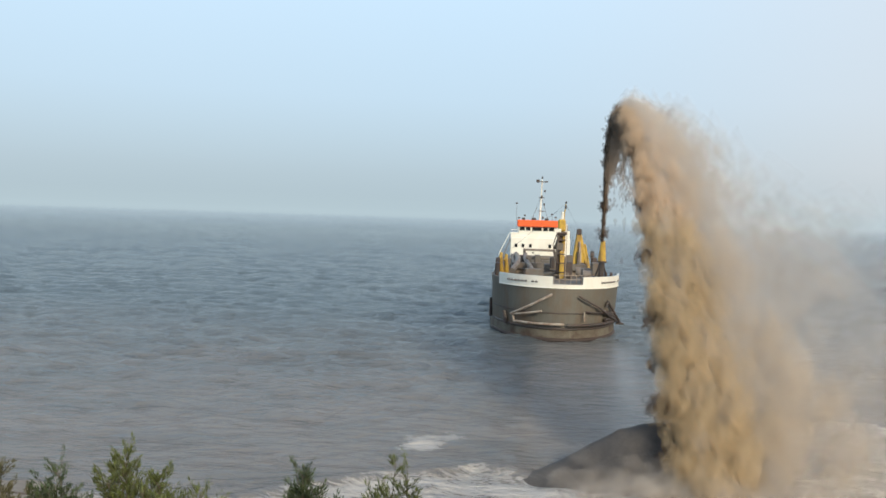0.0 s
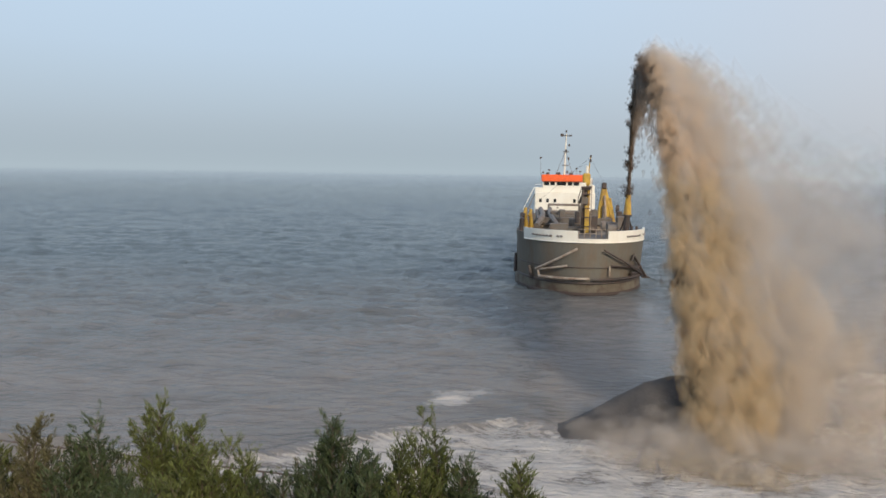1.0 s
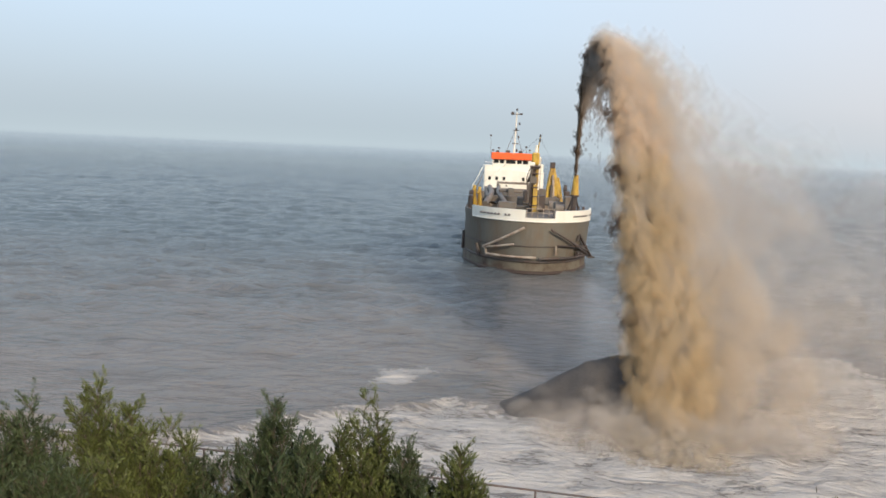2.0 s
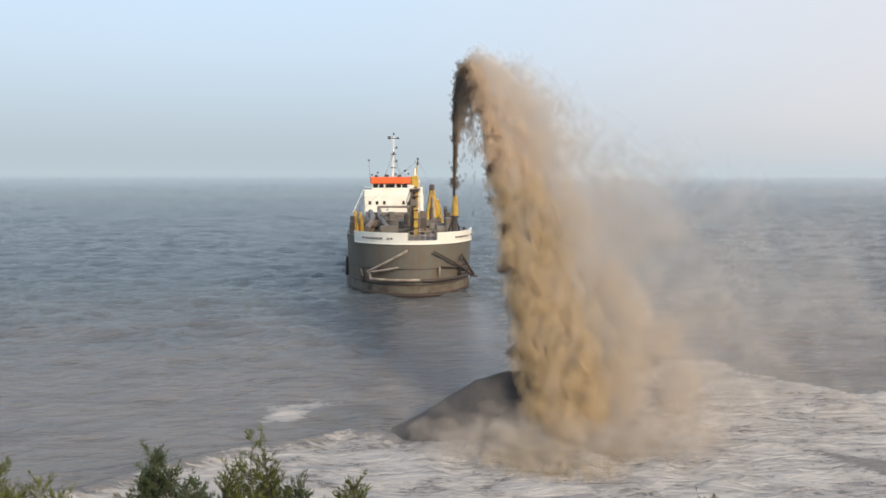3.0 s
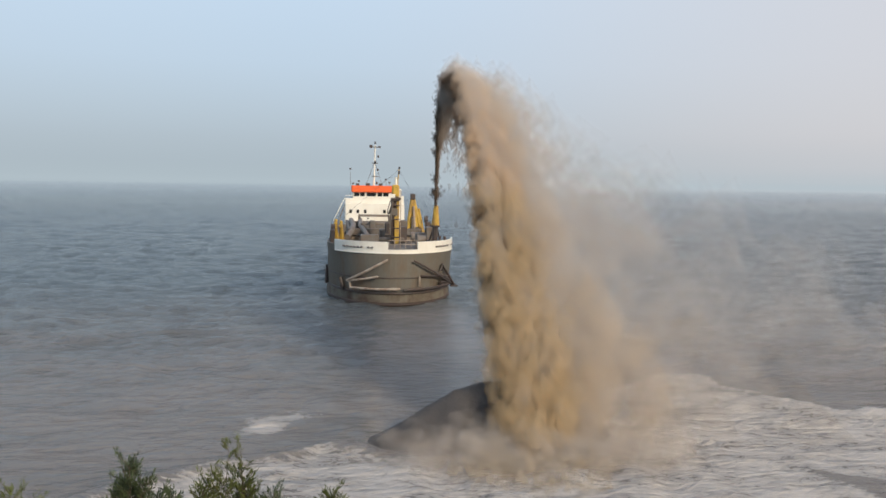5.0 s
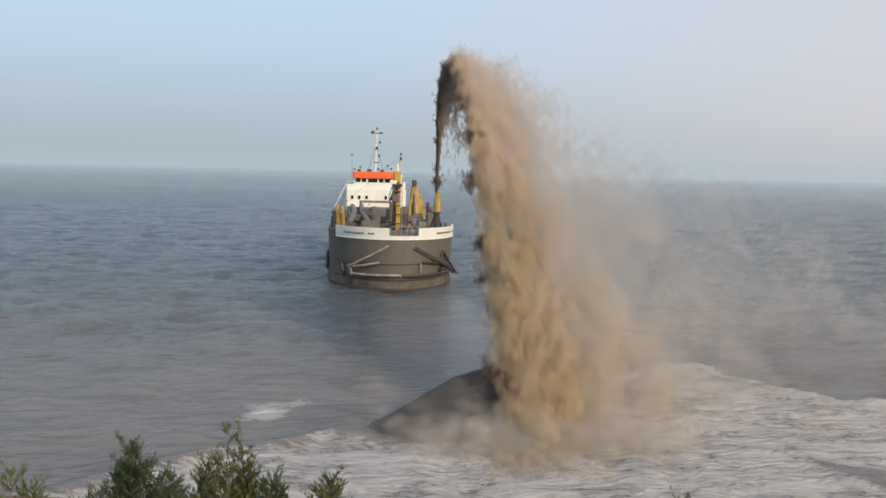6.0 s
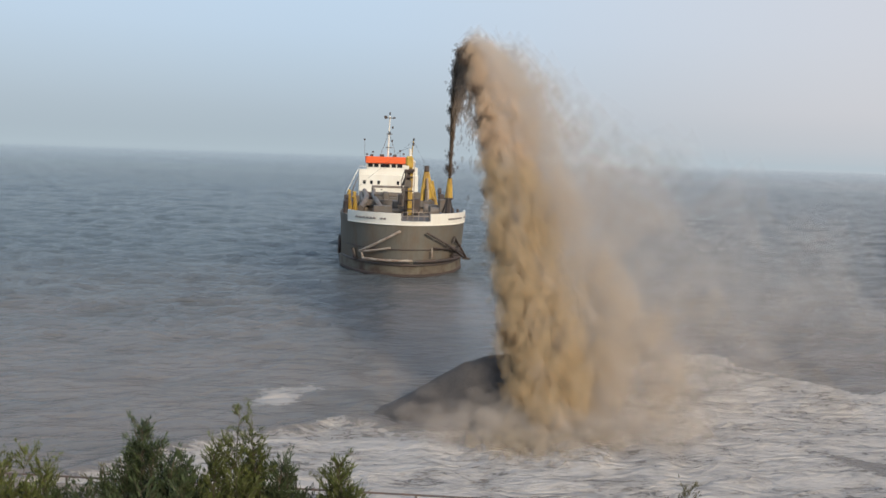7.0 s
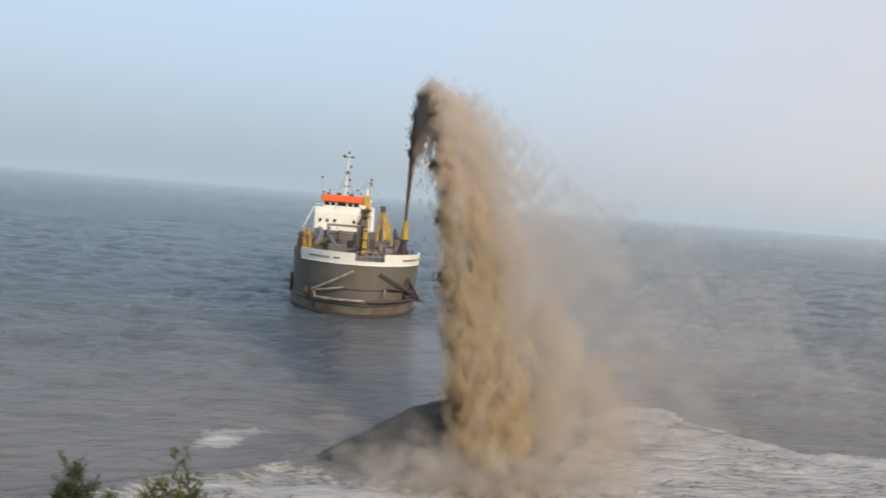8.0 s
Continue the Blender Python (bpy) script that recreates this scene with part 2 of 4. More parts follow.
def raw_mesh(name, verts, faces, material, parent=None, smooth=False):
    """Faces of one size, from arrays."""
    me = bpy.data.meshes.new(name)
    v, f = np.asarray(verts, np.float32), np.asarray(faces, np.int32)
    me.vertices.add(len(v))
    me.vertices.foreach_set("co", v.ravel())
    me.loops.add(f.size)
    me.loops.foreach_set("vertex_index", f.ravel())
    me.polygons.add(len(f))
    me.polygons.foreach_set("loop_start", np.arange(0, f.size, f.shape[1], dtype=np.int32))
    me.polygons.foreach_set("use_smooth", np.full(len(f), smooth))
    me.update(calc_edges=True)
    me.materials.append(material)
    ob = new(name, me)
    if parent:
        ob.parent = parent
    return ob


def add_box(bm, x0, x1, y0, y1, z0, z1, bevel=0.0, turn=None):
    m = Matrix.Translation(((x0 + x1) / 2, (y0 + y1) / 2, (z0 + z1) / 2)) @ Matrix.Diagonal((x1 - x0, y1 - y0, z1 - z0, 1))
    r = bmesh.ops.create_cube(bm, size=1, matrix=(turn @ m) if turn else m)
    if bevel:
        es = list({e for v in r["verts"] for e in v.link_edges})
        bmesh.ops.bevel(bm, geom=es, offset=bevel, segments=1, affect="EDGES")
    return bm


def box(*a, **k):
    return add_box(bmesh.new(), *a, **k)


def add_tube(bm, a, b, r0, r1=None, seg=8):
    a, b = Vector(a), Vector(b)
    r1 = r0 if r1 is None else r1
    q = (b - a).to_track_quat("Z", "Y").to_matrix().to_4x4()
    m = Matrix.Translation((a + b) / 2) @ q
    bmesh.ops.create_cone(bm, cap_ends=True, segments=seg, radius1=r0, radius2=r1, depth=(b - a).length, matrix=m)
    return bm


def tube(*a, **k):
    return add_tube(bmesh.new(), *a, **k)


def path_tube(points, r, seg=8):
    bm = bmesh.new()
    for a, b in zip(points, points[1:]):
        add_tube(bm, a, b, r, r, seg)
        bmesh.ops.create_icosphere(bm, subdivisions=1, radius=r * 1.02, matrix=Matrix.Translation(b))
    return bm


def wavy(x, y, seed):
    """Smooth value noise in the plane, 0 to 1."""
    xi, yi = np.floor(x).astype(np.int64), np.floor(y).astype(np.int64)
    fx, fy = x - xi, y - yi
    fx, fy = fx * fx * (3 - 2 * fx), fy * fy * (3 - 2 * fy)

    def h(a, b):
        n = (a * 374761393 + b * 668265263 + seed * 974634777) & 0x7FFFFFFF
        n = ((n ^ (n >> 13)) * 1274126177) & 0x7FFFFFFF
        return ((n ^ (n >> 16)) & 0xFFFF) / 65535.0

    return (h(xi, yi) * (1 - fx) + h(xi + 1, yi) * fx) * (1 - fy) + (h(xi, yi + 1) * (1 - fx) + h(xi + 1, yi + 1) * fx) * fy


def layered(x, y, seed, octaves=4):
    total, amp, norm = 0, 1.0, 0
    for i in range(octaves):
        total = total + amp * wavy(x * 2 ** i + 17.3 * i, y * 2 ** i - 9.1 * i, seed + i)
        norm += amp
        amp *= 0.5
    return total / norm


# ------------------------------------------------------------------ sea
LAND_X = (-60, -18, -12, -6, 0, 8, 20, 60)
LAND_Y = (36, 32.5, 30, 27.5, 26.5, 26, 25.5, 25)
FOAM_X = (-60, -26, -15.5, -13.9, -10.5, -7.6, -5.5, -3.4, -0.8, 3, 6, 10, 14, 17, 21, 22.5, 24.3, 26.3, 30.6, 38, 48, 70)
FOAM_Y = (30, 31.5, 33.4, 34.6, 37.4, 39.5, 40.2, 41.3, 40.8, 41, 43.5, 50, 54, 57, 58.3, 54.5, 52.0, 48.8, 47.2, 44, 40, 34)


def build_sea():
    rows = np.concatenate([20 * (25.0 ** np.linspace(0, 1, 470)), np.geomspace(530, 4600, 24)])
    cols = np.linspace(-1, 1, 300)
    cols = np.sign(cols) * np.abs(cols) ** 1.25
    Y = np.repeat(rows[:, None], 300, 1)
    X = cols[None, :] * (Y * 1.15 + 12)
    swell = layered(X * 0.055 + 0.3 * wavy(X * 0.02, Y * 0.05, 5), Y * 0.17, 3, 3) - 0.5
    chop = layered(X * 0.30 + Y * 0.08, Y * 0.66, 11, 3) - 0.5
    near = np.clip((Y - 24) / 40, 0.35, 1) * np.clip(1 - (Y - 300) / 300, 0, 1)
    ripple = layered(X * 0.85 - Y * 0.15, Y * 1.6, 15, 2) - 0.5
    Z = (0.6 * swell + 0.75 * chop + 0.5 * ripple * np.clip((Y - 30) / 50, 0.3, 1) * np.clip(1 - Y / 160, 0, 1)) * near
    # foam and the cloud of silt round the place where the sand falls
    edge = np.interp(X, FOAM_X, FOAM_Y) + np.interp(X, (-2, 12), (2.4, 5.0)) * (layered(X * 0.30, Y * 0.38, 21, 5) - 0.5)
    d = edge - Y
    ramp = np.interp(X, (-4, 4, 10), (2.6, 2.6, 1.6))
    foam = np.clip(d / ramp + 0.35, 0, 1) * np.interp(X, (-6, 5), (0.95, 1.0)) * (0.80 + 0.25 * (layered(X * 0.25, Y * 0.5, 31, 3) - 0.5))
    lip = np.exp(-((d - 0.7) / 0.9) ** 2)
    foam = np.clip(foam + 0.2 * lip, 0, 1)
    # open water lying between the foam lines on the seaward side of the bank
    lane_y = 37.0 - 0.66 * (X - 20) + 0.8 * (wavy(X * 0.4, Y * 0.4, 43) - 0.5)
    left_x = 19.2 + (36.5 - Y) * 0.42 + 1.6 * (layered(X * 0.5, Y * 0.7, 45, 3) - 0.5)
    hole = np.clip((lane_y - Y) / 0.8, 0, 1) * np.clip((X - left_x) / 0.7, 0, 1) * np.clip((Y - 26.5) / 2, 0, 1)
    hole = hole * (0.45 + 0.75 * layered(X * 0.35, Y * 0.9, 41, 3))
    lane = np.exp(-((Y - lane_y - 0.2) / 0.3) ** 2) * np.clip((X - 18) / 2, 0, 1)
    foam = np.clip(foam - 0.68 * hole - 0.5 * lane, 0, 1)
    blotch = np.exp(-(((X + 6.4 - 0.35 * (Y - 46)) / 3.0) ** 2 + ((Y - 46.0) / 3.4) ** 2)) * (0.62 + 0.40 * layered(X * 0.6, Y * 0.8, 51, 3))
    far_lines = np.clip(layered(X * 0.12, Y * 0.55, 61, 4) - 0.60, 0, 1) * 3 * np.exp(-((Y - 42) / 9) ** 2) * (X < 2)
    # curved streak that ties the pale patch to the breaking edge
    tie = np.exp(-((X + 7.9 - 0.10 * (Y - 43.5) ** 2) / 0.55) ** 2) * np.clip((46 - Y) / 1.5, 0, 1) * np.clip((Y - 39) / 1.5, 0, 1)
    foam = np.clip(foam + 1.0 * blotch + 0.22 * tie + 0.45 * far_lines, 0, 1)
    # slick of silty water between the bow and the mound
    calm = np.clip((X + 2.2 + 1.2 * (wavy(X * 0.2, Y * 0.25, 53) - 0.5)) / 1.6, 0, 1) * np.clip((9.5 - X) / 3, 0, 1) * np.clip((Y - 40) / 4, 0, 1) * np.clip((92 - Y) / 9, 0, 1)
    Z = Z * (1 - 0.75 * calm)
    # low breaker along the foam edge
    Z = Z + 0.32 * np.exp(-((d - 0.2) / 0.7) ** 2) * np.clip((1.0 - X) / 3, 0, 1)
    r = np.hypot((X - 8) * 0.75, Y - 40)
    silt = np.clip(1.25 - np.clip(Y - 30, 0, None) / 62, 0, 1) * 0.8 + 0.5 * np.exp(-(r / 26) ** 2)
    silt = silt + 0.30 * np.clip((X - 10) / 40, 0, 1) * np.exp(-np.clip(Y - 60, 0, None) / 120)
    silt = np.clip(silt * (0.75 + 0.5 * layered(X * 0.06, Y * 0.12, 71, 4)), 0, 1)
    silt = np.clip(silt + 0.45 * calm + 0.6 * blotch, 0, 1)
    # water thrown up and streaming away round the fall
    rr = np.hypot(X - 7.2, (Y - 37.2))
    Z = Z + 0.35 * np.exp(-(rr / 2.6) ** 2) * layered(X * 1.3, Y * 1.3, 81, 3) + 0.10 * np.sin(rr * 2.1) * np.exp(-(rr / 9) ** 2)
    nr, nc = Y.shape
    idx = np.arange(nr * nc).reshape(nr, nc)
    faces = np.stack([idx[:-1, :-1], idx[:-1, 1:], idx[1:, 1:], idx[1:, :-1]], -1).reshape(-1, 4)
    ob = raw_mesh("water", np.stack([X, Y, Z], -1).reshape(-1, 3), faces, sea_material(), smooth=True)
    for key, value in (("silt", silt), ("foam", foam), ("calm", calm)):
        a = ob.data.attributes.new(key, "FLOAT", "POINT")
        a.data.foreach_set("value", value.astype(np.float32).ravel())
    return tagged(ob, "blue-grey choppy sea turning brown and foamy near shore", "sea", kind="structure")


SEA = build_sea()


def build_haze_sheet(radius, top, strength):
    """Curved glowing see-through sheet imitating sea haze far out, strongest at the horizon's height."""
    m = bpy.data.materials.new("glowing_haze_sheet")
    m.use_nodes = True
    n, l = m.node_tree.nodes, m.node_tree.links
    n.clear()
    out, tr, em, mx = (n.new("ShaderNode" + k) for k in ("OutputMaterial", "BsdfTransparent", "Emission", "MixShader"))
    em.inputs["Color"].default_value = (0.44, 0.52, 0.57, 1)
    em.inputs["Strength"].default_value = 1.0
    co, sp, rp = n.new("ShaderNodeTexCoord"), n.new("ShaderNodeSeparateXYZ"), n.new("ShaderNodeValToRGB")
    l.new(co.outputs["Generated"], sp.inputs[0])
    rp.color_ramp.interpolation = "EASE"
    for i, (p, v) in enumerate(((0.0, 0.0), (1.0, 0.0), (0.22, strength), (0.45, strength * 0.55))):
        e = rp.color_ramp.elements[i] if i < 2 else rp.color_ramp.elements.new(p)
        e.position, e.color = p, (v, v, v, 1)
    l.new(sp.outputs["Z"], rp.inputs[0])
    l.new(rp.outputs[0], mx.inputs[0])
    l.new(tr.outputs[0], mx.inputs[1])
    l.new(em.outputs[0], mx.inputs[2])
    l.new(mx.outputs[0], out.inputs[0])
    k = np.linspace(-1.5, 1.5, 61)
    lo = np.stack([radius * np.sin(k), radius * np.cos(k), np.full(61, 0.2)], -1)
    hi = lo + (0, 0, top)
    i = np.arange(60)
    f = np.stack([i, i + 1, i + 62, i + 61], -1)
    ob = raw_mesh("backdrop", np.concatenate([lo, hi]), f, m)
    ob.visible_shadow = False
    return tagged(ob, "pale grey-blue glowing sheet imitating haze along the horizon", "haze", kind="structure")


# two self-lit sheets paint haze over the far sea and low sky
build_haze_sheet(700, 60, 0.5)
build_haze_sheet(2200, 75, 0.6)


# ------------------------------------------------------------------ shore
def build_land():
    # beach, running under the water
    xs, ts = np.linspace(-90, 90, 121), np.linspace(0, 1, 40)
    X, T = np.meshgrid(xs, ts)
    edge = np.interp(X, LAND_X, LAND_Y)
    Y = 18.6 + (edge + 14 - 18.6) * T
    Z = np.where(Y < edge, 0.12 + (edge - Y) / 9.0 * 1.4, 0.12 - (Y - edge) * 0.14) + 0.18 * (layered(X * 0.5, Y * 0.8, 91, 4) - 0.5)
    i = np.arange(X.size).reshape(X.shape)
    f = np.stack([i[:-1, :-1], i[:-1, 1:], i[1:, 1:], i[1:, :-1]], -1).reshape(-1, 4)
    b = raw_mesh("beach", np.stack([X, Y, Z], -1).reshape(-1, 3), f, M_SAND, smooth=True)
    tagged(b, "wet brown shingle beach below the promenade wall", "beach", kind="structure")
    # bank from the viewpoint down to the promenade, and the flat land behind
    ys = np.concatenate([np.linspace(-200, -3, 12), np.linspace(-2, 15.6, 60)])
    X, Y = np.meshgrid(np.linspace(-90, 90, 161), ys)
    Z = np.where(Y < 0.6, 11.3, 11.3 - (Y - 0.6) / 15.0 * 7.35) + np.where(Y > -3, 0.35, 0.1) * (layered(X * 0.6, Y * 0.6, 95, 4) - 0.5)
    i = np.arange(X.size).reshape(X.shape)
    f = np.stack([i[:-1, :-1], i[:-1, 1:], i[1:, 1:], i[1:, :-1]], -1).reshape(-1, 4)
    g = raw_mesh("ground", np.stack([X, Y, Z], -1).reshape(-1, 3), f, M_SOIL, smooth=True)
    tagged(g, "rough grassy bank falling to the promenade", "bank", kind="structure")
    # promenade slab with its sea wall, skewed like the railing
    bm = bmesh.new()
    prof = ((15.0, 3.98), (18.9, 3.98), (18.95, 3.92), (19.3, -1.2), (15.0, -1.2))
    ring = []
    for x in np.linspace(-90, 90, 31):
        ring.append([bm.verts.new((x, y - (0.0975 * x if k in (1, 2, 3) else 0.03 * x), z)) for k, (y, z) in enumerate(prof)])
    for a, c in zip(ring, ring[1:]):
        for k in range(len(prof)):
            bm.faces.new((a[k], c[k], c[(k + 1) % 5], a[(k + 1) % 5]))
    bmesh.ops.recalc_face_normals(bm, faces=bm.faces)
    p = part("pavement", bm, M_CONC)
    tagged(p, "grey concrete promenade and sea wall", "promenade", kind="structure")
    # shingle bank that the falling sand has heaped up in the shallows
    xs, ys = np.linspace(-6, 20, 110), np.linspace(32, 56, 110)
    X, Y = np.meshgrid(xs, ys)
    crest = np.interp(X, (-2.2, -0.9, 0.6, 2.4, 3.5, 5.1, 7.0, 9.0, 11.8, 13), (-0.3, 0.1, 0.80, 1.70, 2.35, 2.75, 2.8, 2.0, 0.0, -0.3))
    mid = 40.2 + np.interp(X, (-1, 0.6, 2.4, 4.5), (0, 0.4, 1.3, 1.7))
    d = Y - mid + 0.5 * (layered(X * 0.5, Y * 0.4, 97, 3) - 0.5)
    across = 1.06 - np.sqrt(d * d + 0.12) / np.where(d < 0, 3.0, 4.6)
    Z = -0.7 + (crest + 0.7) * np.clip(across, 0, 1) + 0.22 * (layered(X * 1.6, Y * 1.6, 99, 4) - 0.5)
    i = np.arange(X.size).reshape(X.shape)
    f = np.stack([i[:-1, :-1], i[:-1, 1:], i[1:, 1:], i[1:, :-1]], -1).reshape(-1, 4)
    m = raw_mesh("shingle_mound", np.stack([X, Y, Z], -1).reshape(-1, 3), f, M_MOUND, smooth=True)
    tagged(m, "dark wet mound of pumped shingle breaking the surface", "mound")


build_land()


# ------------------------------------------------------------------ railing on the promenade
def build_railing():
    root = tagged(new("railing"), "thin rusty steel railing along the promenade edge", "railing")
    slope, step = -0.0975, 1.39
    post = None
    for k in range(-18, 19):
        x = -0.86 + step * k
        y = 18.40 + slope * x
        if post is None:
            bm = tube((0, 0, 0), (0, 0, 1.11), 0.026, seg=8)
            add_tube(bm, (0, 0, 0), (0, 0, 0.02), 0.07, seg=8)
            post = part("post", bm, M_RAIL, root, smooth=False)
            post.location = (x, y, 3.99)
        else:
            o = new("post", post.data)
            o.parent = root
            o.location = (x, y, 3.99)
    x0, x1 = -0.86 - step * 18, -0.86 + step * 18
    for z in (5.10, 4.57):
        part("rail", tube((x0, 18.40 + slope * x0, z), (x1, 18.40 + slope * x1, z), 0.026 if z > 5 else 0.02), M_RAIL, root)


build_railing()

# ------------------------------------------------------------------ dredger
BEAM = 7.2
SHIP = tagged(new("dredger"), "grey hopper dredger with white wheelhouse, orange fascia and yellow cranes", "ship")
SHIP.matrix_basis = pose(0.72, 86.6, 0, 0, 0, 3.5)
LENGTH = 66.0


def bow_length(z):
    return 13.5 - 0.75 * max(0.0, min(z, 6.0))


def side(z):
    return BEAM + (0.16 if 0.0 <= z < 1.25 else 0.0)


def hull_y(x, z):
    return bow_length(z) * (1 - math.sqrt(max(0.0, 1 - (x / side(z)) ** 2)))


def outline(z, n=40, inset=0.0, length=LENGTH):
    """Plan of the hull at a height, from the stern round the bow to the stern."""
    w, lb = side(z) - inset, bow_length(z)
    pts = [(-w * 0.8, length), (-w, length - 5), (-w, length * 0.6), (-w, lb + 6)]
    for k in range(n + 1):
        a = math.pi * k / n
        pts.append((-w * math.cos(a), lb - (lb - inset) * math.sin(a)))
    return pts + [(w, lb + 6), (w, length * 0.6), (w, length - 5), (w * 0.8, length)]


def skin(levels, name, material, label="", cap=False, length=LENGTH):
    bm = bmesh.new()
    rings = [[bm.verts.new((x, y, z)) for x, y in outline(zz, length=length)] for z, zz in levels]
    for a, b in zip(rings, rings[1:]):
        for k in range(len(a)):
            j = (k + 1) % len(a)
            bm.faces.new((a[k], a[j], b[j], b[k]))
    if cap:
        bm.faces.new(rings[-1])
        bm.faces.new(list(reversed(rings[0])))
    bmesh.ops.recalc_face_normals(bm, faces=bm.faces)
    return part(name, bm, material, SHIP, label)


def bulwark(x0, x1, z0, z1, name, aft=0.0, material=None):
    """Plate that follows the bow between two offsets from the centre line."""
    bm = bmesh.new()
    rings = []
    n = 22
    s0, s1 = math.asin(max(-1, min(1, x0 / BEAM))), math.asin(max(-1, min(1, x1 / BEAM)))
    pts = []
    for k in range(n + 1):
        a = s0 + (s1 - s0) * k / n
        pts.append((a, 0.0))
    if aft and abs(x1) >= BEAM - 0.01:
        pts.append((s1, aft))
    if aft and abs(x0) >= BEAM - 0.01:
        pts.insert(0, (s0, aft))
    for a, back in pts:
        col = []
        for off, z in ((0.05, z0), (0.10, z1), (-0.08, z1), (-0.10, z0)):
            w, lb = BEAM + off, bow_length(z0) + off
            fall = 0.05 * (1 - math.cos(a)) + back * 0.035
            col.append(bm.verts.new((w * math.sin(a), bow_length(z0) - lb * math.cos(a) + back, z - (fall if z == z1 else 0))))
        rings.append(col)
    for a, b in zip(rings, rings[1:]):
        for k in range(4):
            bm.faces.new((a[k], b[k], b[(k + 1) % 4], a[(k + 1) % 4]))
    bm.faces.new(rings[0])
    bm.faces.new(list(reversed(rings[-1])))
    bmesh.ops.recalc_face_normals(bm, faces=bm.faces)
    return part(name, bm, material or M_WHITE, SHIP)


def on_bow(x, z, out=0.18):
    y = hull_y(x, z)
    nrm = Vector((x / side(z) ** 2, -(1 - y / bow_length(z)) / bow_length(z), 0)).normalized()
    return Vector((x, y, z)) + nrm * out


def bow_bar(name, a, b, r, material, out=0.2, n=5):
    (xa, za), (xb, zb) = a, b
    pts = [on_bow(xa + (xb - xa) * k / n, za + (zb - za) * k / n, out) for k in range(n + 1)]
    return part(name, path_tube(pts, r, 7), material, SHIP)


def build_ship():
    skin([(-1.5, 0.5), (-0.2, 0.5), (0.35, 0.5), (0.95, 0.5), (1.25, 1.3)], "lower_hull", M_BOOT, "scuffed brown and buff waterline belt")
    skin([(1.25, 1.3), (2.2, 2.2), (3.2, 3.2), (4.4, 4.4), (5.62, 5.6)], "hull", M_HULL)
    bm = bmesh.new()
    bm.faces.new([bm.verts.new((x, y, 5.55)) for x, y in outline(5.6, inset=0.05)])
    part("deck", bm, M_STEEL, SHIP)
    bulwark(-BEAM, -6.36, 5.6, 6.35, "flank_bulwark", aft=6.0, material=M_HULL)
    bulwark(-6.35, -0.75, 5.6, 6.85, "bulwark")
    bulwark(2.45, BEAM, 5.6, 6.85, "bulwark")
    bulwark(-0.75, 2.45, 5.6, 6.02, "bow_sill")
    # white belt under the bulwark, rubbing strake, mid seam
    bow_bar("rubbing_strake", (-6.95, 2.95), (6.95, 2.95), 0.06, M_DARK, 0.03, 24)
    bow_bar("rubbing_strake", (-6.95, 1.32), (6.95, 1.32), 0.13, M_DARK, 0.05, 24)
    part("flank_fender", tube((-BEAM - 0.15, 10.5, 1.2), (-BEAM - 0.12, 10.5, 3.4), 0.2, 0.16), M_DARK, SHIP)
    bow_bar("bulwark_rail", (-6.3, 5.62), (6.95, 5.62), 0.06, M_WHITE, 0.08, 24)
    # the name on both bows, too faint to read
    for x0, dx, z in ((-5.4, 0.36, 6.22), (4.5, 0.30, 6.22)):
        for k in range(9):
            if k == 6:
                continue
            xa = x0 + dx * k
            p, q = on_bow(xa, 5.6, 0.13), on_bow(xa + dx * 0.62, 5.6, 0.13)
            bm = bmesh.new()
            add_tube(bm, (p.x, p.y, z + 0.0), (q.x, q.y, z + 0.0), 0.10, seg=4)
            part("lettering", bm, M_LETTER, SHIP)
    # coupling frame and fender bars on the bow
    bow_bar("bow_brace", (-4.6, 2.5), (-0.8, 4.95), 0.14, M_BRACE, 0.55)
    bow_bar("boot_top", (-6.95, 0.12), (6.95, 0.12), 0.20, M_RUST, 0.0, 24)
    bow_bar("bow_brace", (-4.4, 2.5), (-1.7, 3.15), 0.12, M_BRACE, 0.5)
    bow_bar("bow_beam", (-4.3, 1.75), (0.4, 1.85), 0.14, M_BRACE, 0.45)
    bow_bar("bow_beam", (0.8, 1.75), (5.6, 1.75), 0.15, M_DARK, 0.45)
    bow_bar("bow_bracket", (-4.5, 2.7), (-4.3, 1.7), 0.13, M_BRACE, 0.45, 2)
    bow_bar("bow_bracket", (-5.6, 2.6), (-5.3, 1.4), 0.22, M_DARK, 0.2, 2)
    bow_bar("bow_brace", (1.9, 4.85), (6.2, 2.2), 0.11, M_DARK, 0.5)
    bow_bar("bow_brace", (2.6, 3.2), (6.3, 2.7), 0.09, M_DARK, 0.45)
    bow_bar("bow_brace", (2.5, 3.15), (2.5, 2.2), 0.08, M_BRACE, 0.4, 2)
    bow_bar("bow_brace", (4.0, 3.5), (6.6, 1.5), 0.10, M_DARK, 0.6)
    for dz in (0.0, 0.32):
        bow_bar("bow_roller", (4.9, 2.2 - dz), (6.4, 2.0 - dz), 0.17, M_DARK, 0.4, 3)
    a, b = on_bow(5.2, 4.15, 0.3), on_bow(6.6, 1.3, 0.9)
    part("fender_arm", tube(a, b, 0.14), M_DARK, SHIP)
    part("fender_arm", tube(on_bow(5.0, 3.5, 0.3), a, 0.11), M_DARK, SHIP)
    part("fender_arm", tube(on_bow(6.2, 2.9, 0.2), b, 0.11), M_DARK, SHIP)
